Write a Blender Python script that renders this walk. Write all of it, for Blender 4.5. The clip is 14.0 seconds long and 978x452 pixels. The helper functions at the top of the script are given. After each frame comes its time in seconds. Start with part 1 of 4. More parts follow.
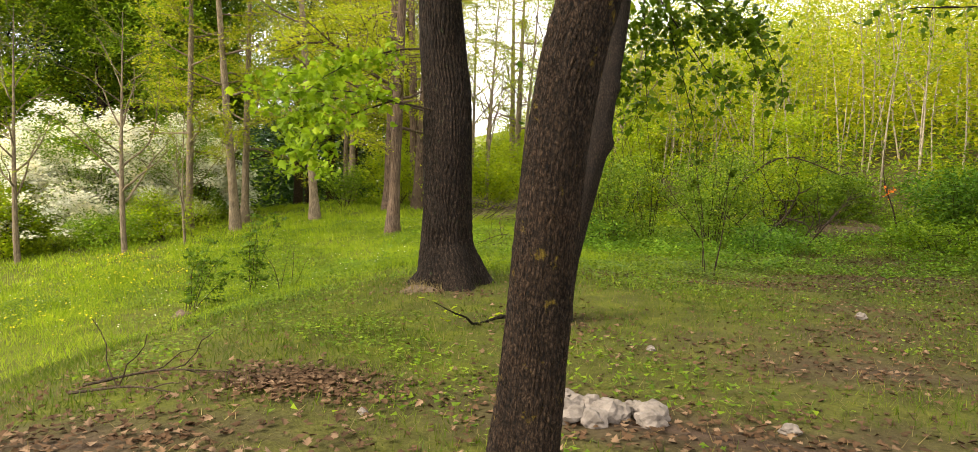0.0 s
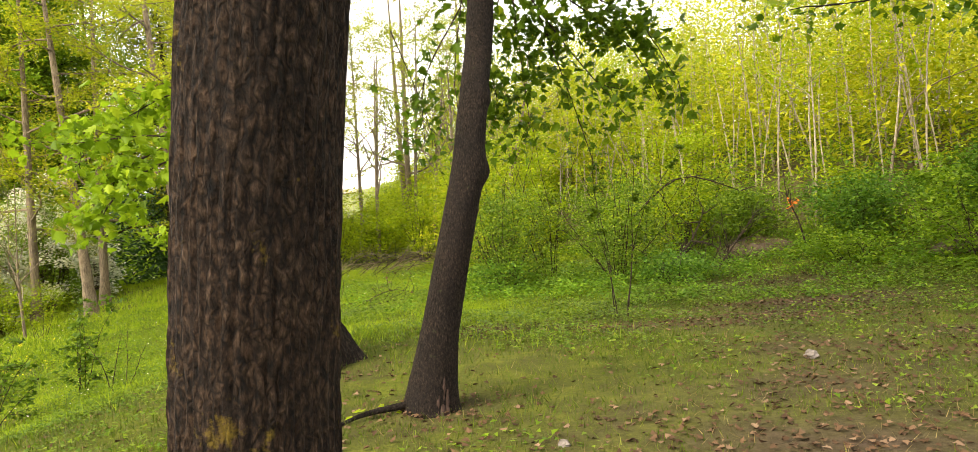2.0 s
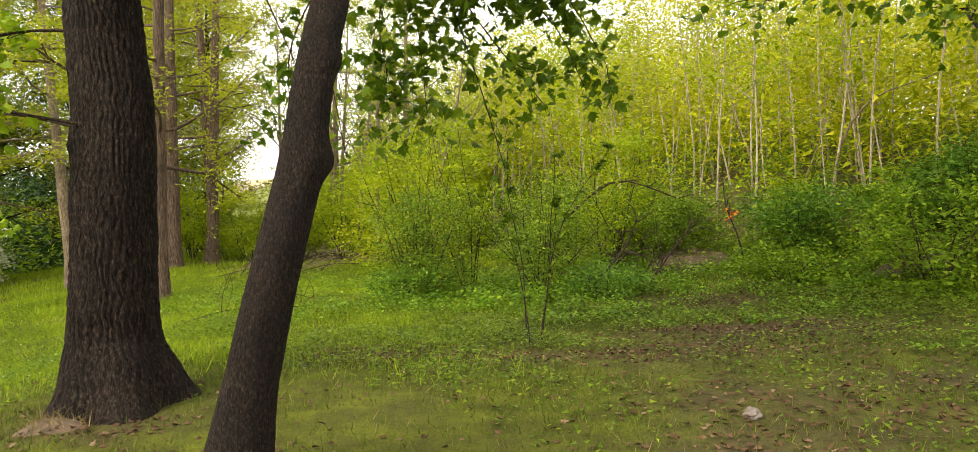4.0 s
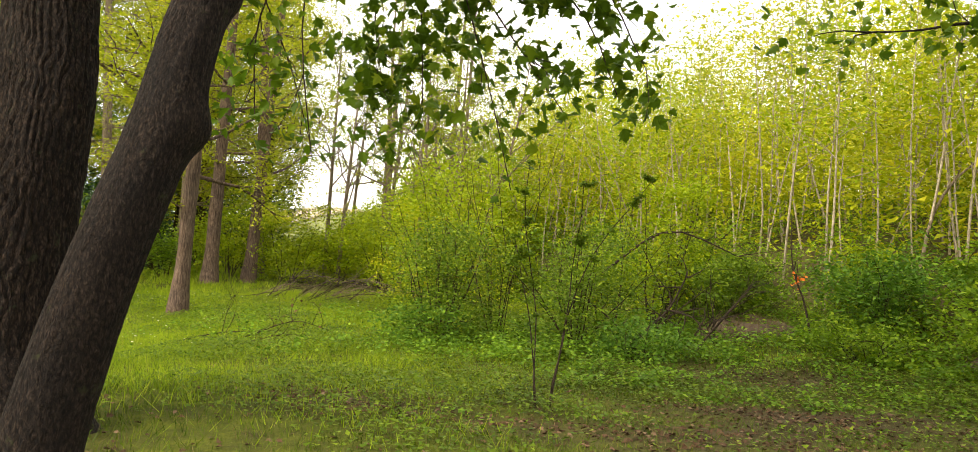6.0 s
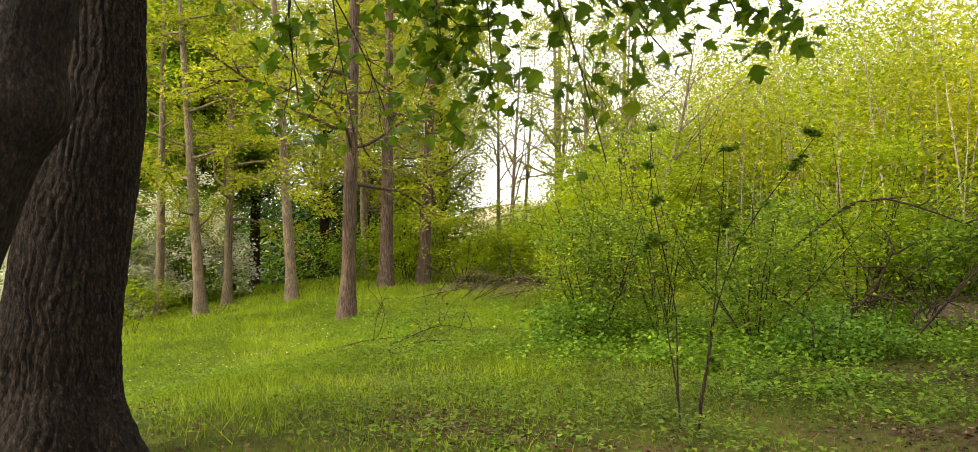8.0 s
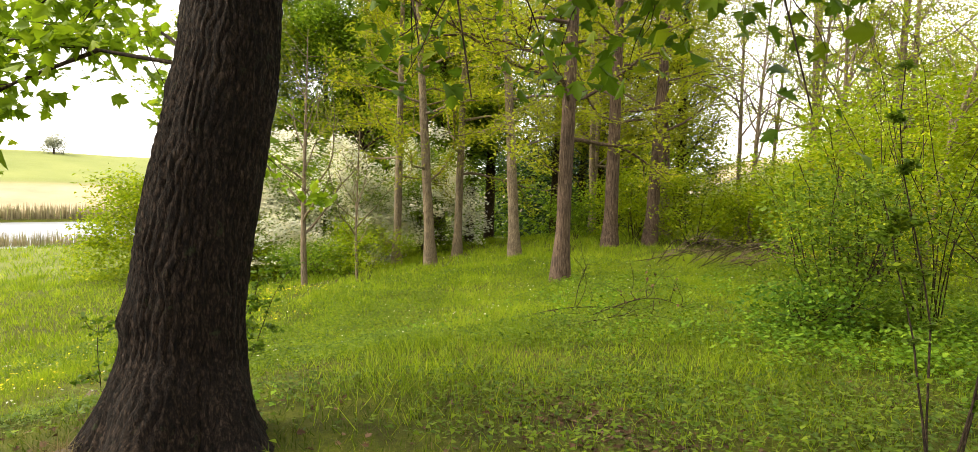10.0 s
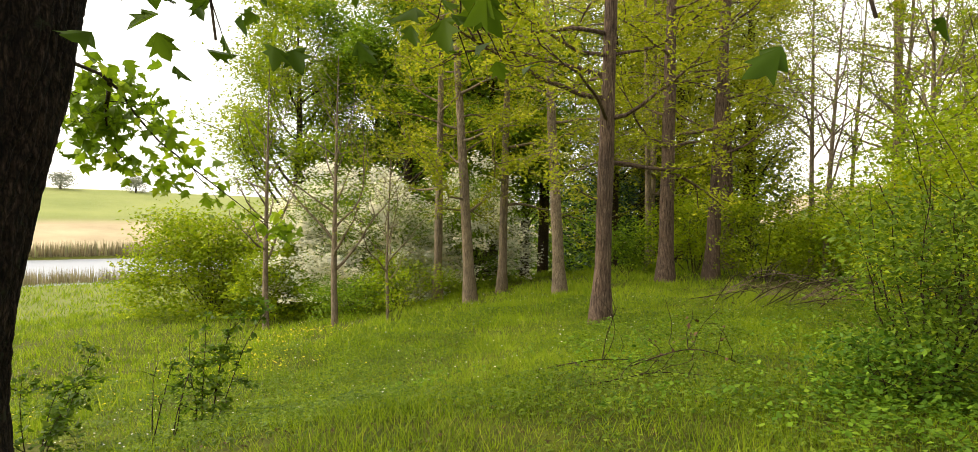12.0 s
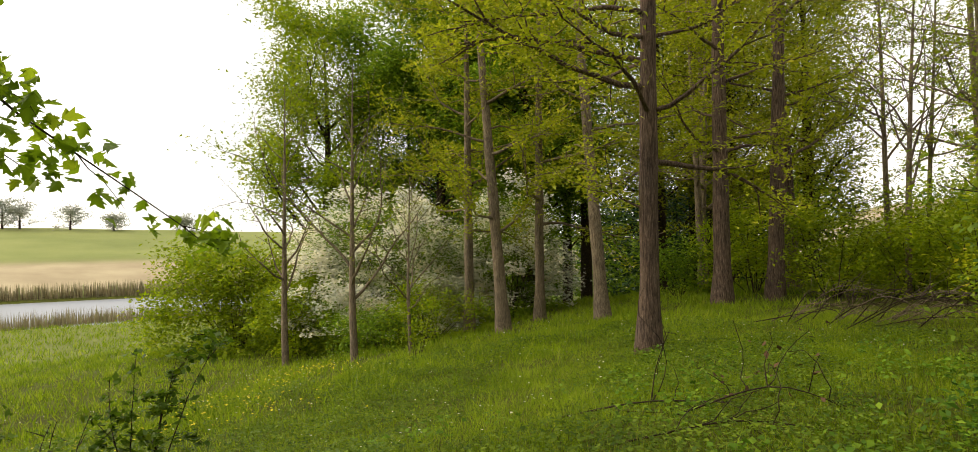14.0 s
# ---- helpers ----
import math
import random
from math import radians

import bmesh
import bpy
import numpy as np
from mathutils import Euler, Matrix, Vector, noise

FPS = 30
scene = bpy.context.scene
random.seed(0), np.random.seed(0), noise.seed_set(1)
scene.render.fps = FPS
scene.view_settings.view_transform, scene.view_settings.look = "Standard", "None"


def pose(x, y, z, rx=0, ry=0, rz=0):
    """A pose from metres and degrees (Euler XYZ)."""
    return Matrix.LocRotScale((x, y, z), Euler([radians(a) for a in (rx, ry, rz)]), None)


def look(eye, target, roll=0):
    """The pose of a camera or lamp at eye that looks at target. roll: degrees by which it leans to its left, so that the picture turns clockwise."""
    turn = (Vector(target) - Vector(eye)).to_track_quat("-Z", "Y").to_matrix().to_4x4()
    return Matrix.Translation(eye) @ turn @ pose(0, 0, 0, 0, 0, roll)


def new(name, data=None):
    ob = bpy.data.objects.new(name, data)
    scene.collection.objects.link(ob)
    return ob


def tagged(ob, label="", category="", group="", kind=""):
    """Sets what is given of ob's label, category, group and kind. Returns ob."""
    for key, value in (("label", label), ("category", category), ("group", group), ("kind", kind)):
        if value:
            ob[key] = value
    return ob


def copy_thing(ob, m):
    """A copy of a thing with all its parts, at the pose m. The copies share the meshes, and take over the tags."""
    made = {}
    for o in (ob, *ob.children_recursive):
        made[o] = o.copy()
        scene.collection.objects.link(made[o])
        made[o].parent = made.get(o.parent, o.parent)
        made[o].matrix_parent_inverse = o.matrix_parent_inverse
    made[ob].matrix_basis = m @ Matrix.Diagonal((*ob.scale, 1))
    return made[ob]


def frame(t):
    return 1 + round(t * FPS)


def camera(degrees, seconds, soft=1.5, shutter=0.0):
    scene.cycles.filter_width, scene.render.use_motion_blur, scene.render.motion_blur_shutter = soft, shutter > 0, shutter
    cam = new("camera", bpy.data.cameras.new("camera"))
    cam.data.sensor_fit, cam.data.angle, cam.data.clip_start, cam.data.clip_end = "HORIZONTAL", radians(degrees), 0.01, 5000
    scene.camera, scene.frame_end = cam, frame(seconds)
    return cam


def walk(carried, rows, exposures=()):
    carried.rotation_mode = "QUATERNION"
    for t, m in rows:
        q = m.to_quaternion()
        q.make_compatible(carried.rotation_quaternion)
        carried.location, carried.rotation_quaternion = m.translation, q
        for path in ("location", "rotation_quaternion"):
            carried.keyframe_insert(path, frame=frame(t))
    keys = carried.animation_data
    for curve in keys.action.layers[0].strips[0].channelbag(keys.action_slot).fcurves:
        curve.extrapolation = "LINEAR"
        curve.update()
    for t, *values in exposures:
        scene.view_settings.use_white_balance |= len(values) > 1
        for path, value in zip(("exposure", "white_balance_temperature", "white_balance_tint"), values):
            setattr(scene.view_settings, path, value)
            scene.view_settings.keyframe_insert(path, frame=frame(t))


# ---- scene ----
cam = camera(68.3, 14.0, soft=0.75)
PATH = [  # seconds, eye, target, roll
    (0, (0.195, -3.349, 1.513), (-0.481, -1.473, 1.358), 1.7),
    (0.5, (0.046, -2.899, 1.474), (-0.648, -1.027, 1.341), -1.2),
    (1, (0.059, -2.439, 1.455), (-0.462, -0.516, 1.282), -2.2),
    (1.5, (0.02, -1.914, 1.491), (-0.243, 0.062, 1.331), 1.1),
    (2, (0.034, -1.508, 1.472), (-0.39, 0.446, 1.438), -3.6),
    (2.5, (0.109, -1.147, 1.548), (-0.413, 0.78, 1.419), -2.9),
    (3, (0.037, -0.675, 1.563), (-0.32, 1.292, 1.485), -0.4),
    (3.5, (0.1, -0.384, 1.528), (-0.19, 1.592, 1.429), -1.0),
    (3.7, (0.175, -0.179, 1.521), (-0.095, 1.801, 1.441), -1.4),
    (5.8, (0.606, 1.418, 1.464), (0.205, 3.377, 1.523), 2.8),
    (6, (0.616, 1.562, 1.394), (0.173, 3.511, 1.467), 3.9),
    (6.5, (0.748, 1.894, 1.463), (0.147, 3.801, 1.491), -0.4),
    (7, (0.901, 2.158, 1.472), (0.094, 3.988, 1.515), -1.6),
    (7.5, (0.924, 2.58, 1.399), (0.145, 4.42, 1.479), 3.3),
    (8, (0.932, 2.871, 1.441), (0.0, 4.64, 1.471), -0.1),
    (8.5, (1.019, 3.102, 1.549), (-0.318, 4.59, 1.565), -4.3),
    (8.7, (0.96, 3.229, 1.461), (-0.414, 4.681, 1.409), -1.2),
    (10.8, (0.751, 4.674, 1.601), (-0.738, 6.007, 1.531), 1.0),
    (11, (0.699, 4.871, 1.566), (-0.842, 6.146, 1.593), -0.7),
    (11.5, (0.448, 5.345, 1.575), (-1.177, 6.51, 1.541), -2.6),
    (12, (0.106, 5.811, 1.531), (-1.479, 7.031, 1.514), 0.5),
    (12.5, (-0.224, 6.182, 1.43), (-1.899, 7.274, 1.476), -0.8),
    (13, (-0.684, 6.667, 1.442), (-2.379, 7.728, 1.485), -0.3),
    (13.5, (-1.087, 7.009, 1.379), (-2.673, 8.225, 1.302), 0.6),
    (14, (-1.331, 7.407, 1.249), (-2.989, 8.522, 1.317), -1.2),
]


walk(cam, [(t, look(eye, target, roll)) for t, eye, target, roll in PATH],
     [(0, 1.15, 6950, 10), (0.5, 0.95, 6950, 10), (1, 0.95, 6950, 10), (1.5, 1.15, 6950, 10), (2, 1.35, 6950, 10), (3, 1.35, 6950, 10), (3.5, 1.05, 6950, 10), (6, 1.05, 6950, 10), (8.5, 1.05, 6950, 10), (11, 0.9, 6950, 10), (12, 0.65, 6950, 10), (13, 0.25, 6950, 10), (13.5, 0.0, 6950, 10), (14, 0.05, 6950, 10)])

# ---- world, sun, exposure ----
SUN_AZ, SUN_EL = 225.0, 40.0  # degrees: azimuth from +y towards +x, height
world = bpy.data.worlds.new("sky")
scene.world = world
world.use_nodes = True
wn, wl = world.node_tree.nodes, world.node_tree.links
bg = wn["Background"]
sky = wn.new("ShaderNodeTexSky")
sky.sky_type, sky.sun_disc = "NISHITA", False
sky.sun_elevation, sky.sun_rotation = radians(SUN_EL), radians(SUN_AZ)
cloud_at = wn.new("ShaderNodeTexCoord")
cloud = wn.new("ShaderNodeTexNoise")
cloud.inputs["Scale"].default_value, cloud.inputs["Detail"].default_value = 2.6, 5.0
cloud_ramp = wn.new("ShaderNodeValToRGB")
cloud_ramp.color_ramp.elements[0].position, cloud_ramp.color_ramp.elements[0].color = 0.35, (8.6, 8.6, 8.7, 1)
cloud_ramp.color_ramp.elements[1].position, cloud_ramp.color_ramp.elements[1].color = 0.65, (11.5, 11.1, 10.8, 1)
cover = wn.new("ShaderNodeMixRGB")
cover.inputs[0].default_value = 0.85
wl.new(cloud_at.outputs["Generated"], cloud.inputs["Vector"])
wl.new(cloud.outputs["Fac"], cloud_ramp.inputs["Fac"])
wl.new(sky.outputs["Color"], cover.inputs[1])
wl.new(cloud_ramp.outputs["Color"], cover.inputs[2])
wl.new(cover.outputs["Color"], bg.inputs["Color"])
bg.inputs["Strength"].default_value = 0.13

sun = new("sun", bpy.data.lights.new("sun", "SUN"))
sun.data.energy, sun.data.angle, sun.data.color = 3.6, radians(38), (1.0, 0.93, 0.78)
a_, e_ = radians(SUN_AZ), radians(SUN_EL)
sun.matrix_world = look(Vector((math.sin(a_) * math.cos(e_), math.cos(a_) * math.cos(e_), math.sin(e_))) * 60, (0, 0, 0))


# ---- materials ----
def nodes_of(name):
    m = bpy.data.materials.new(name)
    m.use_nodes = True
    return m, m.node_tree.nodes, m.node_tree.links


def noise_ramp(n, l, coord, scale, stops, detail=4.0, rough=0.6):
    t = n.new("ShaderNodeTexNoise")
    t.inputs["Scale"].default_value, t.inputs["Detail"].default_value, t.inputs["Roughness"].default_value = scale, detail, rough
    l.new(coord, t.inputs["Vector"])
    r = n.new("ShaderNodeValToRGB")
    r.color_ramp.elements[0].position, r.color_ramp.elements[0].color = stops[0][0], (*stops[0][1], 1)
    r.color_ramp.elements[1].position, r.color_ramp.elements[1].color = stops[-1][0], (*stops[-1][1], 1)
    for p, c in stops[1:-1]:
        r.color_ramp.elements.new(p).color = (*c, 1)
    l.new(t.outputs["Fac"], r.inputs["Fac"])
    return r.outputs["Color"], t.outputs["Fac"]


def mixed(n, l, fac, a, b, kind="MIX"):
    m = n.new("ShaderNodeMixRGB")
    m.blend_type = kind
    for slot, v in ((0, fac), (1, a), (2, b)):
        if isinstance(v, bpy.types.NodeSocket):
            l.new(v, m.inputs[slot])
        else:
            m.inputs[slot].default_value = v if slot == 0 else (*v, 1)
    return m.outputs["Color"]


def leaf_material(name, dark, light, odd, see=0.45, rough=0.5, low=0.7, scale=0.9):
    """Thin leaves: colour varies leaf by leaf, clump shading is multiplied in, and light shines through."""
    m, n, l = nodes_of(name)
    p = n["Principled BSDF"]
    geo = n.new("ShaderNodeNewGeometry")
    r = n.new("ShaderNodeValToRGB")
    r.color_ramp.elements[0].color, r.color_ramp.elements[1].color = (*dark, 1), (*odd, 1)
    r.color_ramp.elements.new(0.8).color = (*light, 1)
    l.new(geo.outputs["Random Per Island"], r.inputs["Fac"])
    co = n.new("ShaderNodeTexCoord")
    # broad noise paints light and dark between clumps; low sets the darkest
    big, _ = noise_ramp(n, l, co.outputs["Object"], scale, ((0.32, (low, low * 1.05, low)), (0.68, (1.2, 1.15, 1.0))), 3)
    col = mixed(n, l, 1.0, r.outputs["Color"], big, "MULTIPLY")
    l.new(col, p.inputs["Base Color"])
    p.inputs["Roughness"].default_value = rough
    p.inputs["Specular IOR Level"].default_value = 0.12
    tr = n.new("ShaderNodeBsdfTranslucent")
    l.new(col, tr.inputs["Color"])
    mix = n.new("ShaderNodeMixShader")
    mix.inputs[0].default_value = see
    l.new(p.outputs[0], mix.inputs[1])
    l.new(tr.outputs[0], mix.inputs[2])
    l.new(mix.outputs[0], n["Material Output"].inputs["Surface"])
    return m


def bark_material(name, dark, mid, light, lichen=None, scale=1.0, bump=0.6, amount=0.58, cracks=0.85, drawn=0.22):
    """Furrowed bark, stretched along the trunk, with patches of moss or lichen."""
    m, n, l = nodes_of(name)
    p = n["Principled BSDF"]
    co = n.new("ShaderNodeTexCoord")
    mp = n.new("ShaderNodeMapping")
    mp.inputs["Scale"].default_value = (1, 1, drawn)
    l.new(co.outputs["Object"], mp.inputs["Vector"])
    col, fac = noise_ramp(n, l, mp.outputs["Vector"], 62 * scale, ((0.34, dark), (0.5, mid), (0.72, light)), 7, 0.65)
    cell_map = n.new("ShaderNodeMapping")
    cell_map.inputs["Scale"].default_value = (1, 1, drawn)
    warp = n.new("ShaderNodeTexNoise")
    warp.inputs["Scale"].default_value = 22 * scale
    l.new(co.outputs["Object"], warp.inputs["Vector"])
    shifted = n.new("ShaderNodeVectorMath")
    shifted.operation = "MULTIPLY_ADD"
    shifted.inputs[1].default_value = (0.045 / scale,) * 3
    l.new(warp.outputs["Color"], shifted.inputs[0])
    l.new(co.outputs["Object"], shifted.inputs[2])
    l.new(shifted.outputs["Vector"], cell_map.inputs["Vector"])
    cells = n.new("ShaderNodeTexVoronoi")
    cells.feature = "DISTANCE_TO_EDGE"
    cells.inputs["Scale"].default_value = 52 * scale
    l.new(cell_map.outputs["Vector"], cells.inputs["Vector"])
    crack = n.new("ShaderNodeValToRGB")
    crack.color_ramp.elements[0].position, crack.color_ramp.elements[0].color = 0.0, (0.3, 0.28, 0.27, 1)
    crack.color_ramp.elements[1].position, crack.color_ramp.elements[1].color = 0.28, (1.15, 1.15, 1.15, 1)
    l.new(cells.outputs["Distance"], crack.inputs["Fac"])
    col = mixed(n, l, cracks, col, crack.outputs["Color"], "MULTIPLY")
    flake, rough_fac = noise_ramp(n, l, mp.outputs["Vector"], 170 * scale, ((0.36, (0.45, 0.44, 0.43)), (0.64, (1.45, 1.4, 1.35))), 4, 0.75)
    col = mixed(n, l, 0.8, col, flake, "MULTIPLY")
    relief = n.new("ShaderNodeMath")
    relief.operation = "ADD"
    l.new(fac, relief.inputs[0])
    l.new(cells.outputs["Distance"], relief.inputs[1])
    fine = n.new("ShaderNodeMath")
    fine.operation = "MULTIPLY_ADD"
    fine.inputs[1].default_value = 0.6
    l.new(rough_fac, fine.inputs[0])
    l.new(relief.outputs[0], fine.inputs[2])
    fac = fine.outputs[0]
    wide, _ = noise_ramp(n, l, co.outputs["Object"], 3.1 * scale, ((0.3, (0.7, 0.7, 0.72)), (0.7, (1.2, 1.15, 1.1))), 3)
    col = mixed(n, l, 1.0, col, wide, "MULTIPLY")
    if lichen:
        mask, _ = noise_ramp(n, l, co.outputs["Object"], 9.0, ((amount, (0, 0, 0)), (amount + 0.08, (1, 1, 1))), 6, 0.7)
        col = mixed(n, l, mask, col, lichen)
    l.new(col, p.inputs["Base Color"])
    p.inputs["Roughness"].default_value = 0.95
    p.inputs["Specular IOR Level"].default_value = 0.2
    b = n.new("ShaderNodeBump")
    b.inputs["Strength"].default_value, b.inputs["Distance"].default_value = bump, 0.03
    l.new(fac, b.inputs["Height"])
    l.new(b.outputs["Normal"], p.inputs["Normal"])
    return m


def plain_material(name, a, b, scale=8.0, rough=0.9, bump=0.3, dist=0.01):
    m, n, l = nodes_of(name)
    p = n["Principled BSDF"]
    co = n.new("ShaderNodeTexCoord")
    col, fac = noise_ramp(n, l, co.outputs["Object"], scale, ((0.3, a), (0.7, b)), 6, 0.65)
    l.new(col, p.inputs["Base Color"])
    p.inputs["Roughness"].default_value = rough
    bm_ = n.new("ShaderNodeBump")
    bm_.inputs["Strength"].default_value, bm_.inputs["Distance"].default_value = bump, dist
    l.new(fac, bm_.inputs["Height"])
    l.new(bm_.outputs["Normal"], p.inputs["Normal"])
    return m


BARK_NEAR = bark_material("bark_lichen", (0.005, 0.0028, 0.0015), (0.044, 0.026, 0.016), (0.11, 0.074, 0.05), (0.17, 0.115, 0.014), 1.3, 1.0, 0.605, 1.0, 0.42)
BARK_OAK = bark_material("bark_furrowed", (0.003, 0.002, 0.0015), (0.026, 0.017, 0.012), (0.074, 0.054, 0.041), (0.03, 0.036, 0.016), 0.75, 1.0, 0.62, 1.0, 0.26)
BARK_LEAN = bark_material("bark_smooth", (0.006, 0.004, 0.003), (0.028, 0.019, 0.014), (0.066, 0.049, 0.038), (0.038, 0.04, 0.016), 1.35, 1.0, 0.62, 0.8, 0.34)
BARK_PINE = bark_material("bark_reddish", (0.045, 0.031, 0.023), (0.14, 0.098, 0.072), (0.25, 0.195, 0.15), None, 0.7, 0.8, 0.58, 0.45, 0.07)
BARK_PALE = bark_material("bark_pale", (0.09, 0.065, 0.045), (0.2, 0.16, 0.11), (0.34, 0.29, 0.2), None, 0.8, 0.5, 0.58, 0.3, 0.1)
BARK_BIRCH = bark_material("bark_birch", (0.17, 0.14, 0.1), (0.35, 0.3, 0.22), (0.54, 0.49, 0.39), None, 0.6, 0.3, 0.58, 0.2)
BARK_TWIG = bark_material("bark_twig", (0.02, 0.014, 0.009), (0.06, 0.043, 0.028), (0.12, 0.09, 0.065), None, 1.0, 0.3)
WOOD_BARE = plain_material("bare_wood", (0.016, 0.008, 0.005), (0.066, 0.032, 0.019), 26, 0.9, 0.9, 0.02)
LEAF_MAPLE = leaf_material("leaf_maple", (0.05, 0.1, 0.006), (0.1, 0.17, 0.01), (0.18, 0.24, 0.012))
LEAF_LIME = leaf_material("leaf_lime", (0.2, 0.3, 0.008), (0.33, 0.43, 0.014), (0.46, 0.5, 0.02), 0.5, 0.5, 0.5, 1.5)
LEAF_YELLOW = leaf_material("leaf_spring", (0.32, 0.39, 0.014), (0.52, 0.55, 0.026), (0.68, 0.62, 0.05), 0.52, 0.5, 0.45, 0.9)
LEAF_GREEN = leaf_material("leaf_green", (0.1, 0.19, 0.01), (0.21, 0.33, 0.018), (0.38, 0.5, 0.04), 0.48, 0.5, 0.6, 1.5)
LEAF_DARK = leaf_material("leaf_dark", (0.05, 0.12, 0.014), (0.12, 0.24, 0.022), (0.2, 0.33, 0.03), 0.4)
LEAF_LARCH = leaf_material("leaf_larch", (0.23, 0.29, 0.012), (0.39, 0.43, 0.022), (0.52, 0.5, 0.04), 0.5, 0.5, 0.55, 1.3)
LEAF_HAZEL = leaf_material("leaf_hazel", (0.075, 0.14, 0.012), (0.17, 0.265, 0.02), (0.3, 0.39, 0.03), 0.45, 0.5, 0.6, 1.4)
LEAF_SPRAY = leaf_material("leaf_oak", (0.13, 0.22, 0.01), (0.24, 0.36, 0.016), (0.36, 0.46, 0.025), 0.5)
# ridge-tree green greyed and lightened: distance haze put into the colour
LEAF_HAZED = leaf_material("leaf_hazed", (0.3, 0.32, 0.26), (0.36, 0.38, 0.31), (0.4, 0.41, 0.35), 0.3)
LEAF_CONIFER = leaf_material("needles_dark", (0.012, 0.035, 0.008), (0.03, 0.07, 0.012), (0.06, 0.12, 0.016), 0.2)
NETTLE = leaf_material("nettle_leaves", (0.08, 0.17, 0.014), (0.18, 0.32, 0.024), (0.29, 0.43, 0.035), 0.45, 0.5, 0.6, 1.0)
HERB = leaf_material("herb_leaves", (0.06, 0.12, 0.008), (0.15, 0.225, 0.014), (0.21, 0.29, 0.022), 0.35, 0.5, 0.5, 1.2)
PETAL = leaf_material("petal_white", (0.78, 0.76, 0.68), (0.87, 0.86, 0.81), (0.9, 0.88, 0.84), 0.5)
PETAL_YELLOW = leaf_material("petal_yellow", (0.6, 0.5, 0.02), (0.75, 0.62, 0.02), (0.8, 0.68, 0.03), 0.3)
LEAF_ORANGE = leaf_material("leaf_orange", (0.6, 0.14, 0.02), (0.75, 0.2, 0.03), (0.8, 0.28, 0.05), 0.3)
LEAF_LITTER = leaf_material("leaf_litter", (0.05, 0.028, 0.016), (0.11, 0.064, 0.038), (0.22, 0.145, 0.1), 0.1, 0.85)
GRASS = leaf_material("grass_blades", (0.14, 0.23, 0.01), (0.29, 0.4, 0.02), (0.42, 0.46, 0.05), 0.45, 0.5, 0.6, 1.3)
GRASS_TURF = leaf_material("grass_turf", (0.042, 0.078, 0.005), (0.105, 0.16, 0.01), (0.2, 0.22, 0.035), 0.3, 0.5, 0.5, 1.1)
GRASS_DRY = leaf_material("grass_dry", (0.14, 0.105, 0.045), (0.23, 0.18, 0.08), (0.32, 0.26, 0.13), 0.3)
REED = leaf_material("reed_stems", (0.2, 0.17, 0.1), (0.33, 0.28, 0.17), (0.25, 0.3, 0.12), 0.3)
STONE = plain_material("limestone", (0.07, 0.055, 0.045), (0.22, 0.185, 0.16), 9, 0.9, 0.8, 0.02)
SOIL = plain_material("soil", (0.05, 0.032, 0.02), (0.12, 0.08, 0.05), 12, 0.95, 0.8, 0.02)


def ground_material():
    m, n, l = nodes_of("meadow_ground")
    p = n["Principled BSDF"]
    co = n.new("ShaderNodeTexCoord").outputs["Object"]
    green, f1 = noise_ramp(n, l, co, 2.3, ((0.3, (0.04, 0.038, 0.01)), (0.5, (0.068, 0.08, 0.01)), (0.72, (0.12, 0.14, 0.013))), 8, 0.7)
    fine, f2 = noise_ramp(n, l, co, 38, ((0.3, (0.6, 0.6, 0.55)), (0.7, (1.3, 1.25, 1.2))), 5, 0.7)
    green = mixed(n, l, 1.0, green, fine, "MULTIPLY")
    earth, _ = noise_ramp(n, l, co, 5.5, ((0.3, (0.034, 0.021, 0.015)), (0.6, (0.075, 0.05, 0.036)), (0.8, (0.15, 0.11, 0.082))), 9, 0.7)
    earth = mixed(n, l, 0.7, earth, fine, "MULTIPLY")
    att = n.new("ShaderNodeAttribute")
    att.attribute_name = "cover"
    sep = n.new("ShaderNodeSeparateColor")
    l.new(att.outputs["Color"], sep.inputs["Color"])
    c = mixed(n, l, sep.outputs["Red"], green, earth)
    straw, _ = noise_ramp(n, l, co, 0.12, ((0.3, (0.3, 0.24, 0.15)), (0.7, (0.42, 0.35, 0.22))), 4)
    c = mixed(n, l, sep.outputs["Green"], c, straw)
    pasture, _ = noise_ramp(n, l, co, 0.06, ((0.3, (0.17, 0.2, 0.06)), (0.7, (0.25, 0.27, 0.09))), 5)
    c = mixed(n, l, sep.outputs["Blue"], c, pasture)
    l.new(c, p.inputs["Base Color"])
    p.inputs["Roughness"].default_value = 0.95
    p.inputs["Specular IOR Level"].default_value = 0.1
    b = n.new("ShaderNodeBump")
    b.inputs["Strength"].default_value, b.inputs["Distance"].default_value = 0.7, 0.03
    l.new(f2, b.inputs["Height"])
    l.new(b.outputs["Normal"], p.inputs["Normal"])
    return m


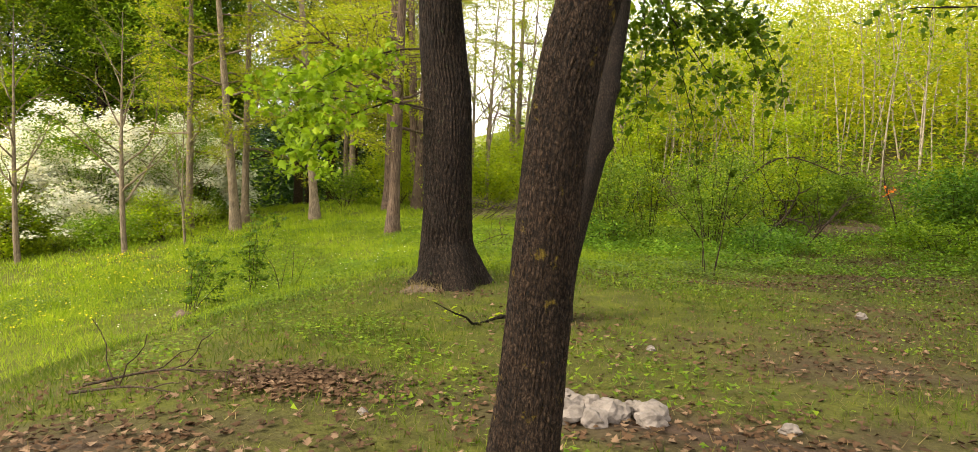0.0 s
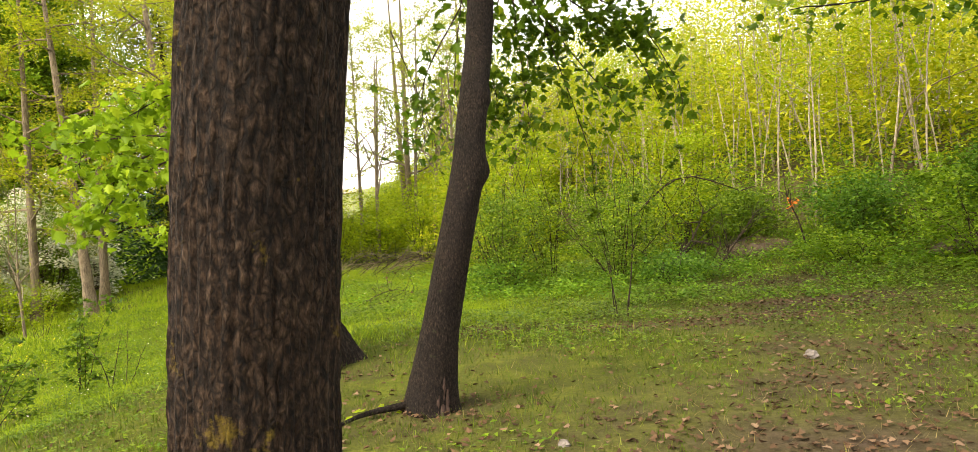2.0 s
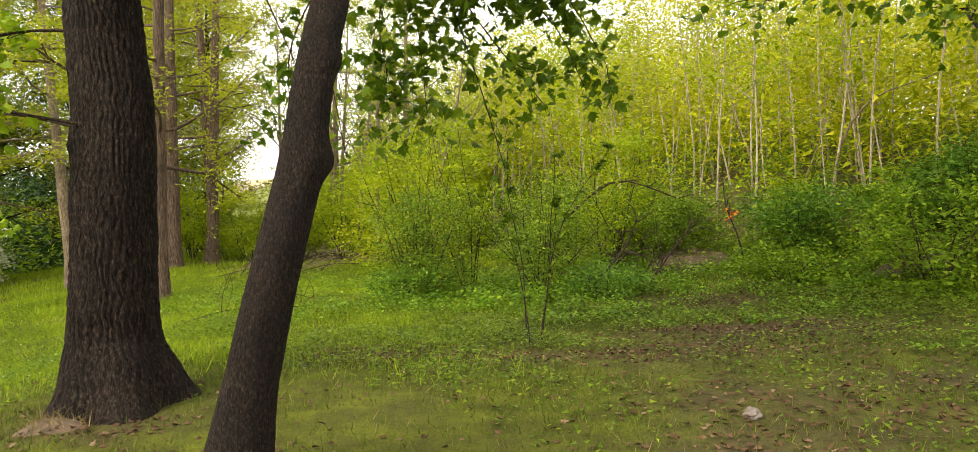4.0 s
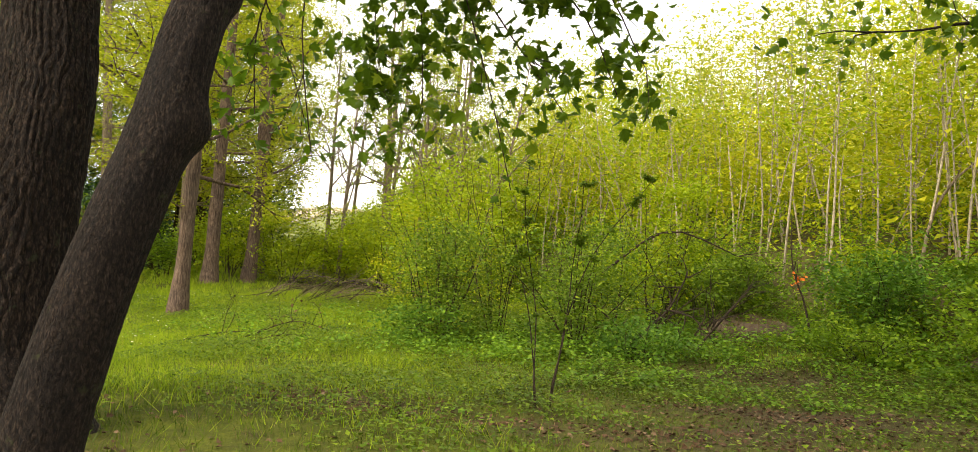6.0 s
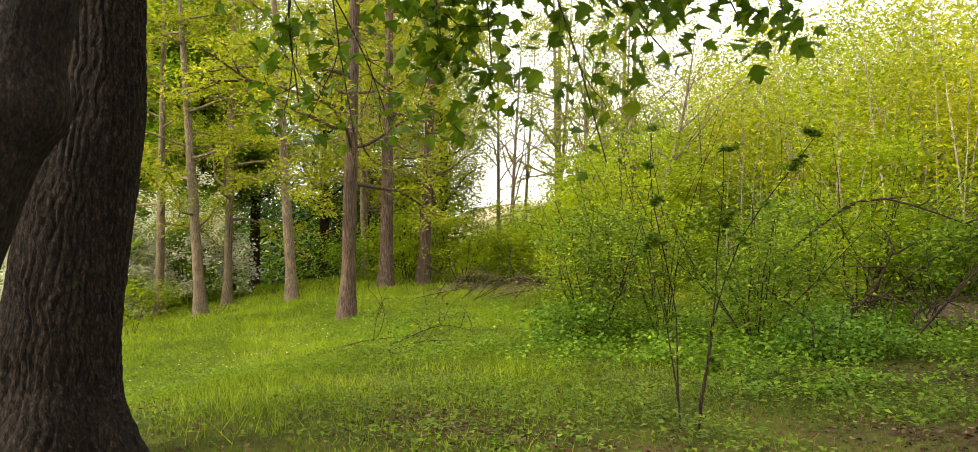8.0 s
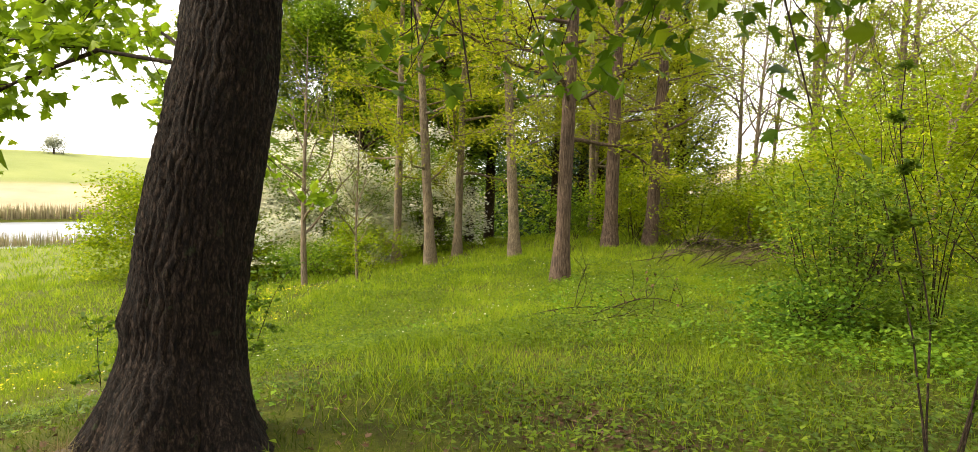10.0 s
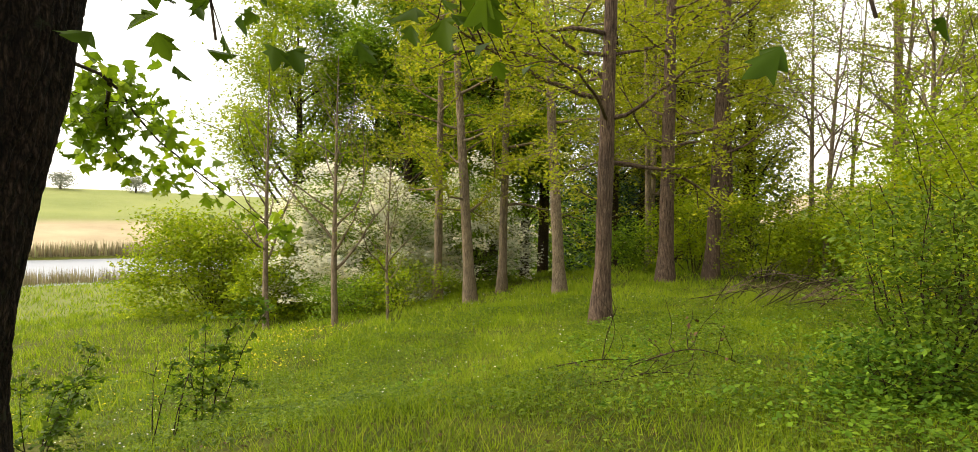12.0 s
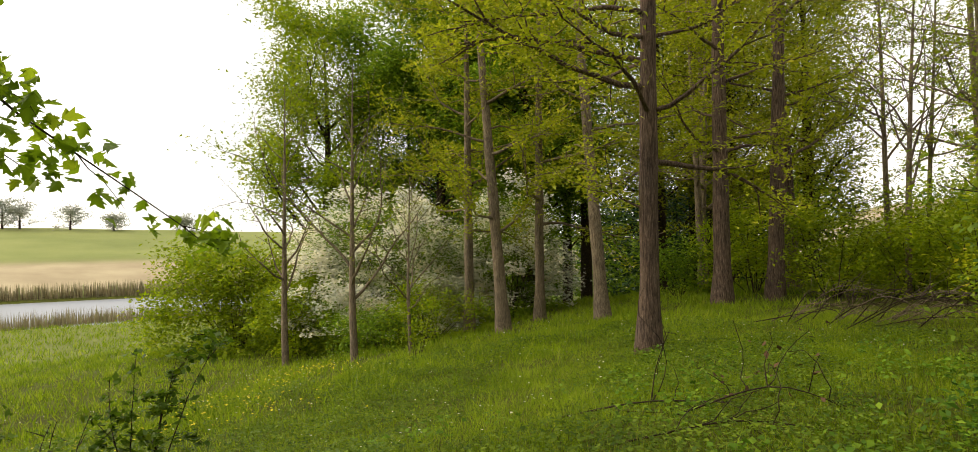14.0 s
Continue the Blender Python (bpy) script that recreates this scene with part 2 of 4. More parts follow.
def water_material():
    m, n, l = nodes_of("lake_water")
    p = n["Principled BSDF"]
    # pale base: sky reflected by ripples, partly put into the colour
    p.inputs["Base Color"].default_value = (0.22, 0.24, 0.27, 1)
    p.inputs["Roughness"].default_value = 0.35
    co = n.new("ShaderNodeTexCoord").outputs["Object"]
    _, f = noise_ramp(n, l, co, 1.2, ((0.3, (0, 0, 0)), (0.7, (1, 1, 1))), 4)
    b = n.new("ShaderNodeBump")
    b.inputs["Strength"].default_value, b.inputs["Distance"].default_value = 0.04, 0.05
    l.new(f, b.inputs["Height"])
    l.new(b.outputs["Normal"], p.inputs["Normal"])
    return m


# ---- shape of the land ----
LAKE_Z = -3.4


def soft(v, w=1.0):
    """A smooth max(v, 0)."""
    return np.where(v / w > 30, v, w * np.log1p(np.exp(np.minimum(v / w, 30))))


def step(v, a, b):
    t = np.clip((v - a) / (b - a), 0, 1)
    return t * t * (3 - 2 * t)


def wave(x, y, f, seed=0.0):
    """Gentle value between -1 and 1 without a visible period."""
    return (np.sin(x * f + 1.7 * np.sin(y * f * 0.63 + seed) + seed) + np.sin(y * f * 1.13 + 1.9 * np.sin(x * f * 0.57 + 2.1 * seed)) + np.sin((x + y) * f * 0.71 + seed * 3)) / 3


def bank(x, y):
    """How far into the wooded hillside a place lies."""
    return (x - 3.6) * 0.82 + (y - 15.4) * 0.57


def height(x, y):
    x, y = np.asarray(x, float), np.asarray(y, float)
    v = soft(-x - 0.8 * np.minimum(y - 16, 12) - 7, 1.5) * step(-x, 2.5, 10)
    fall = 0.125 * np.minimum(v, 18) + 0.045 * soft(v - 18, 2)
    z = -np.minimum(fall, 3.3 - 0.2 * np.exp(-v / 30))
    basin = step(-x, 57, 63) * step(x, -97, -90) * step(y, -45, -30) * step(-y, -60, -45)
    z = z - 0.9 * basin
    far = soft(-x - 95, 5)
    z = z + 0.13 * np.minimum(far, 90 - 0.22 * (y - 5)) * step(-x, 80, 105)
    s = soft(bank(x, y), 1.0)
    z = z + 13.5 * (1 - np.exp(-s * 0.05)) * step(-x, -80, 60) * 1.25
    z = z - 0.22 * step(y, 5, 12) * step(-x, -3, 1) * step(x, -16, -11)
    near = np.exp(-((x / 40) ** 2 + (y / 40) ** 2))
    return z + near * (0.05 * wave(x, y, 0.9, 1.0) + 0.02 * wave(x, y, 3.1, 2.0))


BARE = ((-0.6, 0.9, 1.1, 0.6, 1.3), (0.7, 1.0, 0.9, 0.45, 1.2), (-3.3, -0.5, 1.2, 0.4, 1.1), (1.0, 3.2, 1.9, 0.7, 0.85), (1.7, 1.3, 1.6, 0.5, 0.8), (-2.6, 0.75, 0.46, 0.3, 0.95), (1.5, 5.6, 0.9, 0.5, 0.8), (0.6, 7.6, 2.4, 0.4, 0.75),
        (-2.4, 8.3, 0.9, 0.3, 0.7), (2.6, 9.2, 1.8, 0.7, 0.85), (3.4, 6.4, 1.4, 0.6, 0.7), (-2.0, -0.2, 1.2, 0.5, 0.75), (-3.4, 5.0, 0.7, 0.4, 0.8),
        (-1.7, 3.9, 0.5, 0.5, 0.9), (-22.5, 24.5, 2.2, 0.8, 0.8), (2.0, 12.2, 1.4, 0.5, 0.6), (-0.5, -2.6, 1.6, 1.0, 0.6), (-4.4, 0.7, 1.3, 0.5, 0.4),
        (2.0, 9.0, 0.9, 0.55, 0.95), (0.0, 7.6, 1.6, 0.28, 0.85), (-2.0, 7.9, 0.8, 0.25, 0.8), (2.6, 11.8, 0.7, 0.6, 0.8), (1.4, 8.0, 1.0, 0.35, 0.85), (1.4, 4.4, 0.8, 0.5, 0.9), (2.8, 5.5, 0.6, 0.35, 0.9), (-3.5, -0.6, 1.2, 0.5, 0.7), (0.7, 2.7, 1.0, 0.4, 0.8))


def bare(x, y):
    """How bare the soil lies, 0 to 1."""
    x, y = np.asarray(x, float), np.asarray(y, float)
    b = np.zeros_like(x)
    for cx, cy, rx, ry, k in BARE:
        b = np.maximum(b, k * np.exp(-((x - cx) / rx) ** 2 - ((y - cy) / ry) ** 2))
    trodden = 0.16 * np.exp(-((y - 1.5) / 4.5) ** 2 - ((x - 1.0) / 6.0) ** 2)
    b = np.maximum(b, trodden)
    return np.clip(b + 0.16 * wave(x, y, 2.7, 4.0) * (b > 0.05), 0, 1)


# ---- mesh helpers ----
def mesh_of(name, V, F, mat, parent=None, label="", smooth=False):
    """One mesh object from arrays of places and equal-sided faces."""
    V, F = np.asarray(V, np.float32), np.asarray(F, np.int32)
    me = bpy.data.meshes.new(name)
    me.vertices.add(len(V))
    me.vertices.foreach_set("co", V.ravel())
    me.loops.add(F.size)
    me.loops.foreach_set("vertex_index", F.ravel())
    me.polygons.add(len(F))
    me.polygons.foreach_set("loop_start", np.arange(len(F), dtype=np.int32) * F.shape[1])
    if smooth:
        me.polygons.foreach_set("use_smooth", np.ones(len(F), bool))
    me.update(calc_edges=True)
    me.materials.append(mat)
    ob = new(name, me)
    if parent:
        ob.parent = parent
    if label:
        ob["label"] = label
    return ob


def joined(parts):
    Vs, Fs, at = [], [], 0
    for V, F in parts:
        Vs.append(V)
        Fs.append(F + at)
        at += len(V)
    return np.vstack(Vs), np.vstack(Fs)


def tube(pts, radii, seg=8, rough=None):
    """A tapering round limb along a line of places; rough(angle, length, radius) moves its skin."""
    P, R = np.asarray(pts, float), np.asarray(radii, float)
    T = np.gradient(P, axis=0)
    T /= np.linalg.norm(T, axis=1)[:, None] + 1e-9
    ref = np.array((0.31, 0.95, 0.05)) if abs(T[0][2]) > 0.6 else np.array((0.05, 0.1, 0.99))
    U = np.cross(T, ref)
    U /= np.linalg.norm(U, axis=1)[:, None] + 1e-9
    W = np.cross(T, U)
    a = np.linspace(0, 2 * np.pi, seg, endpoint=False)
    s = np.concatenate(([0], np.cumsum(np.linalg.norm(np.diff(P, axis=0), axis=1))))
    rr = R[:, None] * np.ones(seg)
    if rough:
        rr = rr + rough(a[None, :] * np.ones((len(P), 1)), s[:, None] * np.ones(seg), rr)
    V = P[:, None, :] + rr[:, :, None] * (np.cos(a)[None, :, None] * U[:, None, :] + np.sin(a)[None, :, None] * W[:, None, :])
    i, j = np.meshgrid(np.arange(len(P) - 1), np.arange(seg), indexing="ij")
    k = (j + 1) % seg
    F = np.stack((i * seg + j, i * seg + k, (i + 1) * seg + k, (i + 1) * seg + j), -1).reshape(-1, 4)
    return V.reshape(-1, 3), F


def curve_through(pts, n, foot=1.0):
    """n places, evenly apart or closer near its foot, on a smooth line through the given ones, and the share of its length at which each given one lies."""
    P = np.asarray(pts, float)
    Q = np.vstack((2 * P[0] - P[1], P, 2 * P[-1] - P[-2]))
    fine = []
    for t in np.linspace(0, len(P) - 1 - 1e-6, (len(P) - 1) * 24 + 1):
        i = int(t)
        f = t - i
        a, b, c, d = Q[i:i + 4]
        fine.append(0.5 * (2 * b + (c - a) * f + (2 * a - 5 * b + 4 * c - d) * f * f + (3 * b - a - 3 * c + d) * f ** 3))
    fine = np.array(fine)
    s = np.concatenate(([0], np.cumsum(np.linalg.norm(np.diff(fine, axis=0), axis=1))))
    s /= s[-1]
    k = np.linspace(0, 1, n) ** foot
    return np.stack([np.interp(k, s, fine[:, i]) for i in range(3)], -1), s[::24], k


def spin(rng, n, up=0.5):
    """Random leaf frames: along, across and normal."""
    N = rng.normal(size=(n, 3))
    N[:, 2] += up * 2 * np.sign(N[:, 2])
    N /= np.linalg.norm(N, axis=1)[:, None]
    A = np.cross(N, rng.normal(size=(n, 3)))
    A /= np.linalg.norm(A, axis=1)[:, None] + 1e-9
    return A, np.cross(N, A), N


def leaves(C, size, rng, wide=0.55, up=0.5):
    """Pointed oval leaves, one folded quad each."""
    C = np.asarray(C, float)
    n = len(C)
    A, B, N = spin(rng, n, up)
    L = (size * rng.uniform(0.65, 1.35, n))[:, None]
    V = np.stack((C - A * L * 0.5, C + B * L * wide * 0.5 + N * L * 0.1 - A * L * 0.05, C + A * L * 0.5, C - B * L * wide * 0.5 + N * L * 0.1 - A * L * 0.05), 1)
    return V.reshape(-1, 3), np.arange(n * 4).reshape(-1, 4)


def slivers(C, size, rng, wide=0.6, up=0.5):
    """Small far leaves, one triangle each."""
    C = np.asarray(C, float)
    n = len(C)
    A, B, N = spin(rng, n, up)
    L = (size * rng.uniform(0.65, 1.35, n))[:, None]
    V = np.stack((C - A * L * 0.5, C + B * L * wide * 0.55, C + A * L * 0.5 - B * L * wide * 0.25), 1)
    return V.reshape(-1, 3), np.arange(n * 3).reshape(-1, 3)


LOBES = np.array([(0, -0.5), (0.2, -0.42), (0.5, -0.2), (0.3, -0.08), (0.55, 0.22), (0.24, 0.16), (0.2, 0.34), (0, 0.62), (-0.2, 0.34), (-0.24, 0.16), (-0.55, 0.22), (-0.3, -0.08), (-0.5, -0.2), (-0.2, -0.42)])


def lobed(C, size, rng, up=0.2, droop=0.5):
    """Lobed leaves like a maple's or an oak's, a fan of triangles each."""
    C = np.asarray(C, float)
    n, k = len(C), len(LOBES)
    A, B, N = spin(rng, n, up)
    A = A + np.array((0, 0, -droop))
    A /= np.linalg.norm(A, axis=1)[:, None]
    B = np.cross(N, A)
    B /= np.linalg.norm(B, axis=1)[:, None] + 1e-9
    N = np.cross(A, B)
    L = (size * rng.uniform(0.6, 1.3, n))[:, None, None]
    V = C[:, None, :] + L * (LOBES[None, :, 1:2] * A[:, None, :] + LOBES[None, :, 0:1] * B[:, None, :] + (np.abs(LOBES[None, :, 0:1]) * 0.35 - 0.2 * LOBES[None, :, 1:2] ** 2) * N[:, None, :])
    fan = np.array([(0, i, i + 1) for i in range(1, k - 1)])
    F = (np.arange(n) * k)[:, None, None] + fan[None]
    return V.reshape(-1, 3), F.reshape(-1, 3)


def thing(name, label, category, place=(0, 0, 0), group="", kind=""):
    ob = new(name)
    ob.location = place
    return tagged(ob, label, category, group, kind)


def branch_line(rng, start, way, length, n=6, curl=0.15, lift=0.0):
    """A wandering line of places."""
    P, d = [np.asarray(start, float)], np.asarray(way, float)
    d = d / np.linalg.norm(d)
    for i in range(n - 1):
        d = d + rng.normal(size=3) * curl + np.array((0, 0, lift))
        d /= np.linalg.norm(d)
        P.append(P[-1] + d * length / (n - 1))
    return np.array(P)


def scatter_along(rng, lines, count, spread):
    """Places near lines of places, denser towards their ends."""
    if not lines:
        return np.zeros((0, 3))
    ends = np.vstack([l[len(l) // 3:] for l in lines])
    return ends[rng.integers(0, len(ends), count)] + rng.normal(size=(count, 3)) * (spread, spread, spread * 0.55)


# ---- ground, water, far land ----
def build_ground():
    k = np.linspace(-1, 1, 301)
    g = 16 * np.sinh(k * 4.3) / np.sinh(1.0) / 4.3 * 1.0
    g = g / g[-1] * 900
    xs, ys = g - 3, g + 8
    X, Y = np.meshgrid(xs, ys, indexing="ij")
    Z = height(X, Y)
    n = len(k)
    V = np.stack((X, Y, Z), -1).reshape(-1, 3)
    i, j = np.meshgrid(np.arange(n - 1), np.arange(n - 1), indexing="ij")
    F = np.stack((i * n + j, (i + 1) * n + j, (i + 1) * n + j + 1, i * n + j + 1), -1).reshape(-1, 4)
    ob = mesh_of("ground", V, F, ground_material(), smooth=True)
    x, y = V[:, 0], V[:, 1]
    straw = step(-x, 96, 99) * step(x, -134, -124)
    pasture = np.maximum(step(-x, 122, 132), 0.6 * step(-x, 26, 42) * step(x, -96, -84))
    wood = step(bank(x, y), -0.5, 2.5) * 0.6
    col = np.stack((np.maximum(bare(x, y), wood), straw, pasture, np.ones(len(x))), -1).astype(np.float32)
    ob.data.color_attributes.new("cover", "FLOAT_COLOR", "POINT").data.foreach_set("color", col.ravel())
    return tagged(ob, "green meadow sloping to a lake, with bare trodden soil", "ground", kind="structure")


build_ground()


def build_water():
    a = np.linspace(0, 2 * np.pi, 96, endpoint=False)
    r = 1 + 0.05 * np.sin(3 * a + 1) + 0.03 * np.sin(7 * a)
    rim = np.stack((-77.0 + 18.5 * r * np.cos(a), 6 + 46 * r * np.sin(a), np.full(96, LAKE_Z)), -1)
    V = np.vstack((rim, [(-77.0, 6, LAKE_Z)]))
    F = [(i, (i + 1) % 96, 96) for i in range(96)]
    return tagged(mesh_of("water", V, F, water_material()), "pale still lake water among reeds", "water", kind="structure")


build_water()


def upright_blades(x, y, length, width, rng, lean=0.35, z=None):
    """Blades of grass or reed, one triangle each."""
    n = len(x)
    z = height(x, y) if z is None else z
    a = rng.uniform(0, 2 * np.pi, n)
    l = length * rng.uniform(0.45, 1.3, n)
    w = width * rng.uniform(0.6, 1.3, n)
    b = rng.uniform(0, 2 * np.pi, n)
    t = rng.uniform(0, lean, n) * l
    base = np.stack((x, y, z - 0.01), -1)
    side = np.stack((np.cos(a), np.sin(a), np.zeros(n)), -1) * w[:, None] * 0.5
    tip = base + np.stack((np.cos(b) * t, np.sin(b) * t, l), -1)
    return np.stack((base - side, base + side, tip), 1).reshape(-1, 3), np.arange(n * 3).reshape(-1, 3)


def build_reeds():
    rng = np.random.default_rng(5)
    n = 9000
    y = rng.uniform(-25, 50, n)
    x = -58.5 - rng.gamma(2.0, 0.9, n) + 1.5 * np.sin(y * 0.35)
    near = upright_blades(x, y, 1.0, 0.07, rng, 0.15, np.full(n, LAKE_Z - 0.05))
    tagged(mesh_of("reed_bed", *near, REED), "pale dry reeds along the near lake shore", "reeds", kind="stuff")
    n = 8000
    y = rng.uniform(-30, 60, n)
    x = -95.0 - rng.gamma(2.0, 0.8, n)
    far = upright_blades(x, y, 1.7, 0.16, rng, 0.12, np.full(n, LAKE_Z + 0.1))
    tagged(mesh_of("reed_bed", *far, REED), "grey-brown reed belt along the far lake shore", "reeds", kind="stuff")


build_reeds()


# ---- trees ----
def tree(name, label, pts, radii, rng, limbs=(), mat=BARK_PALE, leaf=LEAF_LIME, count=3000, size=0.09, spread=0.35, seg=12, rings=40, rough=None, twigs=3,
         twig_len=1.0, leaf_fn=slivers, group="", category="tree", foot=1.0):
    """A tree: a trunk through places, limbs (height share, azimuth, length, rise), twigs and a crown of leaves on them."""
    base = np.asarray(pts[0], float)
    line, share_at, shares = curve_through(pts, rings, foot)
    rad = np.interp(shares, share_at, radii)
    root = thing(name, label, category, tuple(base), group)
    V, F = tube(line - base, rad, seg, rough)
    mesh_of("trunk", V, F, mat, root, smooth=True)
    lines = []
    for share, az, length, rise in limbs:
        k = min(int(np.searchsorted(shares, share)), rings - 2)
        way = np.array((math.sin(radians(az)), math.cos(radians(az)), rise))
        p = branch_line(rng, line[k] - base, way, length, 9, 0.13, 0.02)
        r0 = min(rad[k] * 0.55, 0.012 + 0.012 * length)
        wood = [tube(p, np.linspace(r0, r0 * 0.2, 9), 6)]
        lines.append(p)
        for _ in range(twigs):
            j = rng.integers(3, 9)
            q = branch_line(rng, p[j], (p[j] - p[j - 1]) * 2 + rng.normal(size=3) * 0.25, twig_len * rng.uniform(0.5, 1.2), 5, 0.25)
            wood.append(tube(q, np.linspace(r0 * 0.35, 0.004, 5), 4))
            lines.append(q)
        mesh_of("limb", *joined(wood), mat, root, smooth=True)
    if count and lines:
        V, F = leaf_fn(scatter_along(rng, lines, count, spread), size, rng)
        mesh_of("crown", V, F, leaf, root)
    return root


def ring_limbs(rng, n, low, high, length, rise=0.35):
    """n limbs spread round a trunk, shorter towards its top."""
    out = []
    for i in range(n):
        s = low + (high - low) * (i + rng.uniform(0, 0.8)) / n
        out.append((min(s, 0.97), (i * 137.5 + rng.uniform(-25, 25)) % 360, length * (1.15 - 0.75 * s) * rng.uniform(0.75, 1.25), rise * rng.uniform(0.5, 1.5)))
    return out


def at(x, y, dz=0.0):
    return (x, y, float(height(x, y)) + dz)


def furrows(k, depth, seed):
    """Bark in ridges and plates, deep between them."""
    def f(a, s, r):
        warp = 0.35 * np.sin(s * 5.1 + 2 * np.sin(a * 2 + seed)) + 0.2 * np.sin(s * 13 + a * 3 + seed) + 0.3 * np.sin(s * 3.3 + a * 7 + 2.6 * seed) + 0.16 * np.sin(s * 29 - a * 11 + 3 * np.sin(a * 5))
        ridge = np.abs(np.sin(a * k * 0.5 + warp * 2.2 + 0.6 * np.sin(s * 21 + a * 5)))
        plate = 0.5 + 0.5 * np.sin(s * 42 + 3 * np.sin(a * k * 0.5 + seed) + 2 * np.sin(s * 9) + 4 * np.sin(a * 13 + s * 7.7))
        uneven = 0.75 + 0.25 * np.sin(a * 9 + s * 6.1 + 2 * np.sin(s * 4.3 - a * 4 + seed))
        lump = 0.03 * np.sin(a * 2 + s * 1.7 + seed) + 0.025 * np.sin(a * 3 - s * 2.9)
        return uneven * (depth * (ridge ** 0.6 - 0.6) + depth * 0.45 * plate * ridge) + r * lump
    return f


def near_tree_front():
    rng = np.random.default_rng(11)
    pts = [at(-0.7, -0.44, -0.15), (-0.68, -0.44, 0.1), (-0.636, -0.44, 0.7), (-0.585, -0.452, 1.4), (-0.5, -0.455, 2.0), (-0.29, -0.43, 2.8), (-0.1, -0.35, 4.0), (0.0, -0.3, 6.5), (0.1, -0.3, 9.5)]
    return tree("maple_tree", "leaning mature tree with coarse brown lichened bark", pts, (0.185, 0.157, 0.136, 0.133, 0.13, 0.12, 0.112, 0.08, 0.02), rng,
                ring_limbs(rng, 14, 0.56, 0.97, 5.2), BARK_NEAR, LEAF_MAPLE, 9000, 0.15, 0.5, 150, 520, furrows(46, 0.008, 0.5), 4, 1.2, lobed, foot=1.7)


def near_tree_flared():
    rng = np.random.default_rng(12)
    pts = [at(-3.6, 5.63, -0.2), (-3.62, 5.65, 0.1), (-3.69, 5.705, 0.45), (-3.7, 5.735, 0.9), (-3.758, 5.852, 1.6), (-3.85, 6.04, 2.4), (-4.04, 6.19, 3.4), (-4.15, 6.4, 5.0), (-3.9, 6.7, 7.5), (-3.6, 6.8, 11.0)]

    def skin(a, s, r):
        flare = np.exp(-np.maximum(s - 0.15, 0) / 0.34) * (0.26 + 0.09 * np.sin(a * 5 + 0.8) + 0.05 * np.sin(a * 3 + 2))
        knob = 0.05 * np.exp(-((s - 0.98) / 0.09) ** 2 - ((a - 1.9) / 0.22) ** 2) + 0.03 * np.exp(-((s - 2.45) / 0.12) ** 2 - ((a - 1.2) / 0.4) ** 2)
        return furrows(40, 0.021, 2.0)(a, s, r) + flare + knob
    return tree("oak_tree", "stout dark furrowed tree with a flared foot", pts, (0.36, 0.335, 0.322, 0.32, 0.322, 0.315, 0.318, 0.27, 0.2, 0.05), rng,
                ring_limbs(rng, 15, 0.5, 0.96, 5.6), BARK_OAK, LEAF_MAPLE, 9000, 0.16, 0.55, 260, 420, skin, 4, 1.4, lobed, foot=1.5)


def near_tree_leaning():
    rng = np.random.default_rng(13)
    pts = [at(-1.69, 3.88, -0.15), (-1.67, 3.89, 0.1), (-1.575, 3.885, 0.6), (-1.445, 3.94, 1.2), (-1.33, 4.08, 1.8), (-1.275, 4.22, 2.4), (-1.255, 4.6, 3.2), (-1.2, 5.0, 5.0), (-1.0, 5.3, 8.0)]

    def skin(a, s, r):
        side = 0.5 + 0.5 * np.cos(a - 4.0)
        knot = 0.055 * np.exp(-((s - 2.08) / 0.1) ** 2) * side ** 4 + 0.03 * np.exp(-((s - 2.68) / 0.09) ** 2) * side ** 4
        return furrows(30, 0.0055, 4.0)(a, s, r) + knot + 0.07 * np.exp(-s / 0.22) * (1 + 0.5 * np.sin(a * 4))
    ob = tree("leaning_tree", "slender leaning tree with grey-brown bark", pts, (0.2, 0.182, 0.142, 0.129, 0.125, 0.114, 0.118, 0.09, 0.02), rng,
              ring_limbs(rng, 10, 0.57, 0.96, 4.2), BARK_LEAN, LEAF_MAPLE, 6000, 0.15, 0.5, 100, 330, skin, 4, 1.0, lobed, foot=1.4)
    return ob


near_tree_front()
near_tree_flared()
near_tree_leaning()

# trunks of the wood, each at its own place: x, y, trunk radius, height, lean x, lean y
WOOD = ((-10.2, 16.65, 0.17, 15, 0.3, 0.2), (-15.6, 20.6, 0.17, 14, -1.2, 0.0), (-13.8, 23.2, 0.22, 16, 0.1, 0.2), (-15.1, 28.4, 0.22, 16, -0.8, 0.2), (-18.2, 19.2, 0.17, 13, -1.0, -0.3),
        (-19.9, 21.8, 0.15, 14, 0.3, 0.1), (-21.0, 19.8, 0.15, 13, 0.2, 0.0), (-18.0, 27.5, 0.13, 13, -0.4, 0.0), (-18.8, 28.4, 0.12, 13, 0.5, 0.3), (-20.0, 30.0, 0.13, 14, 0.1, 0.1),
        (-13.2, 24.6, 0.2, 15, 0.5, 0.5), (-11.5, 33.0, 0.16, 14, 0.2, 0.1), (-13.0, 37.0, 0.17, 15, -0.3, 0.0), (-9.5, 36.0, 0.15, 14, 0.4, 0.0), (-8.0, 33.0, 0.12, 13, 0.2, 0.0))


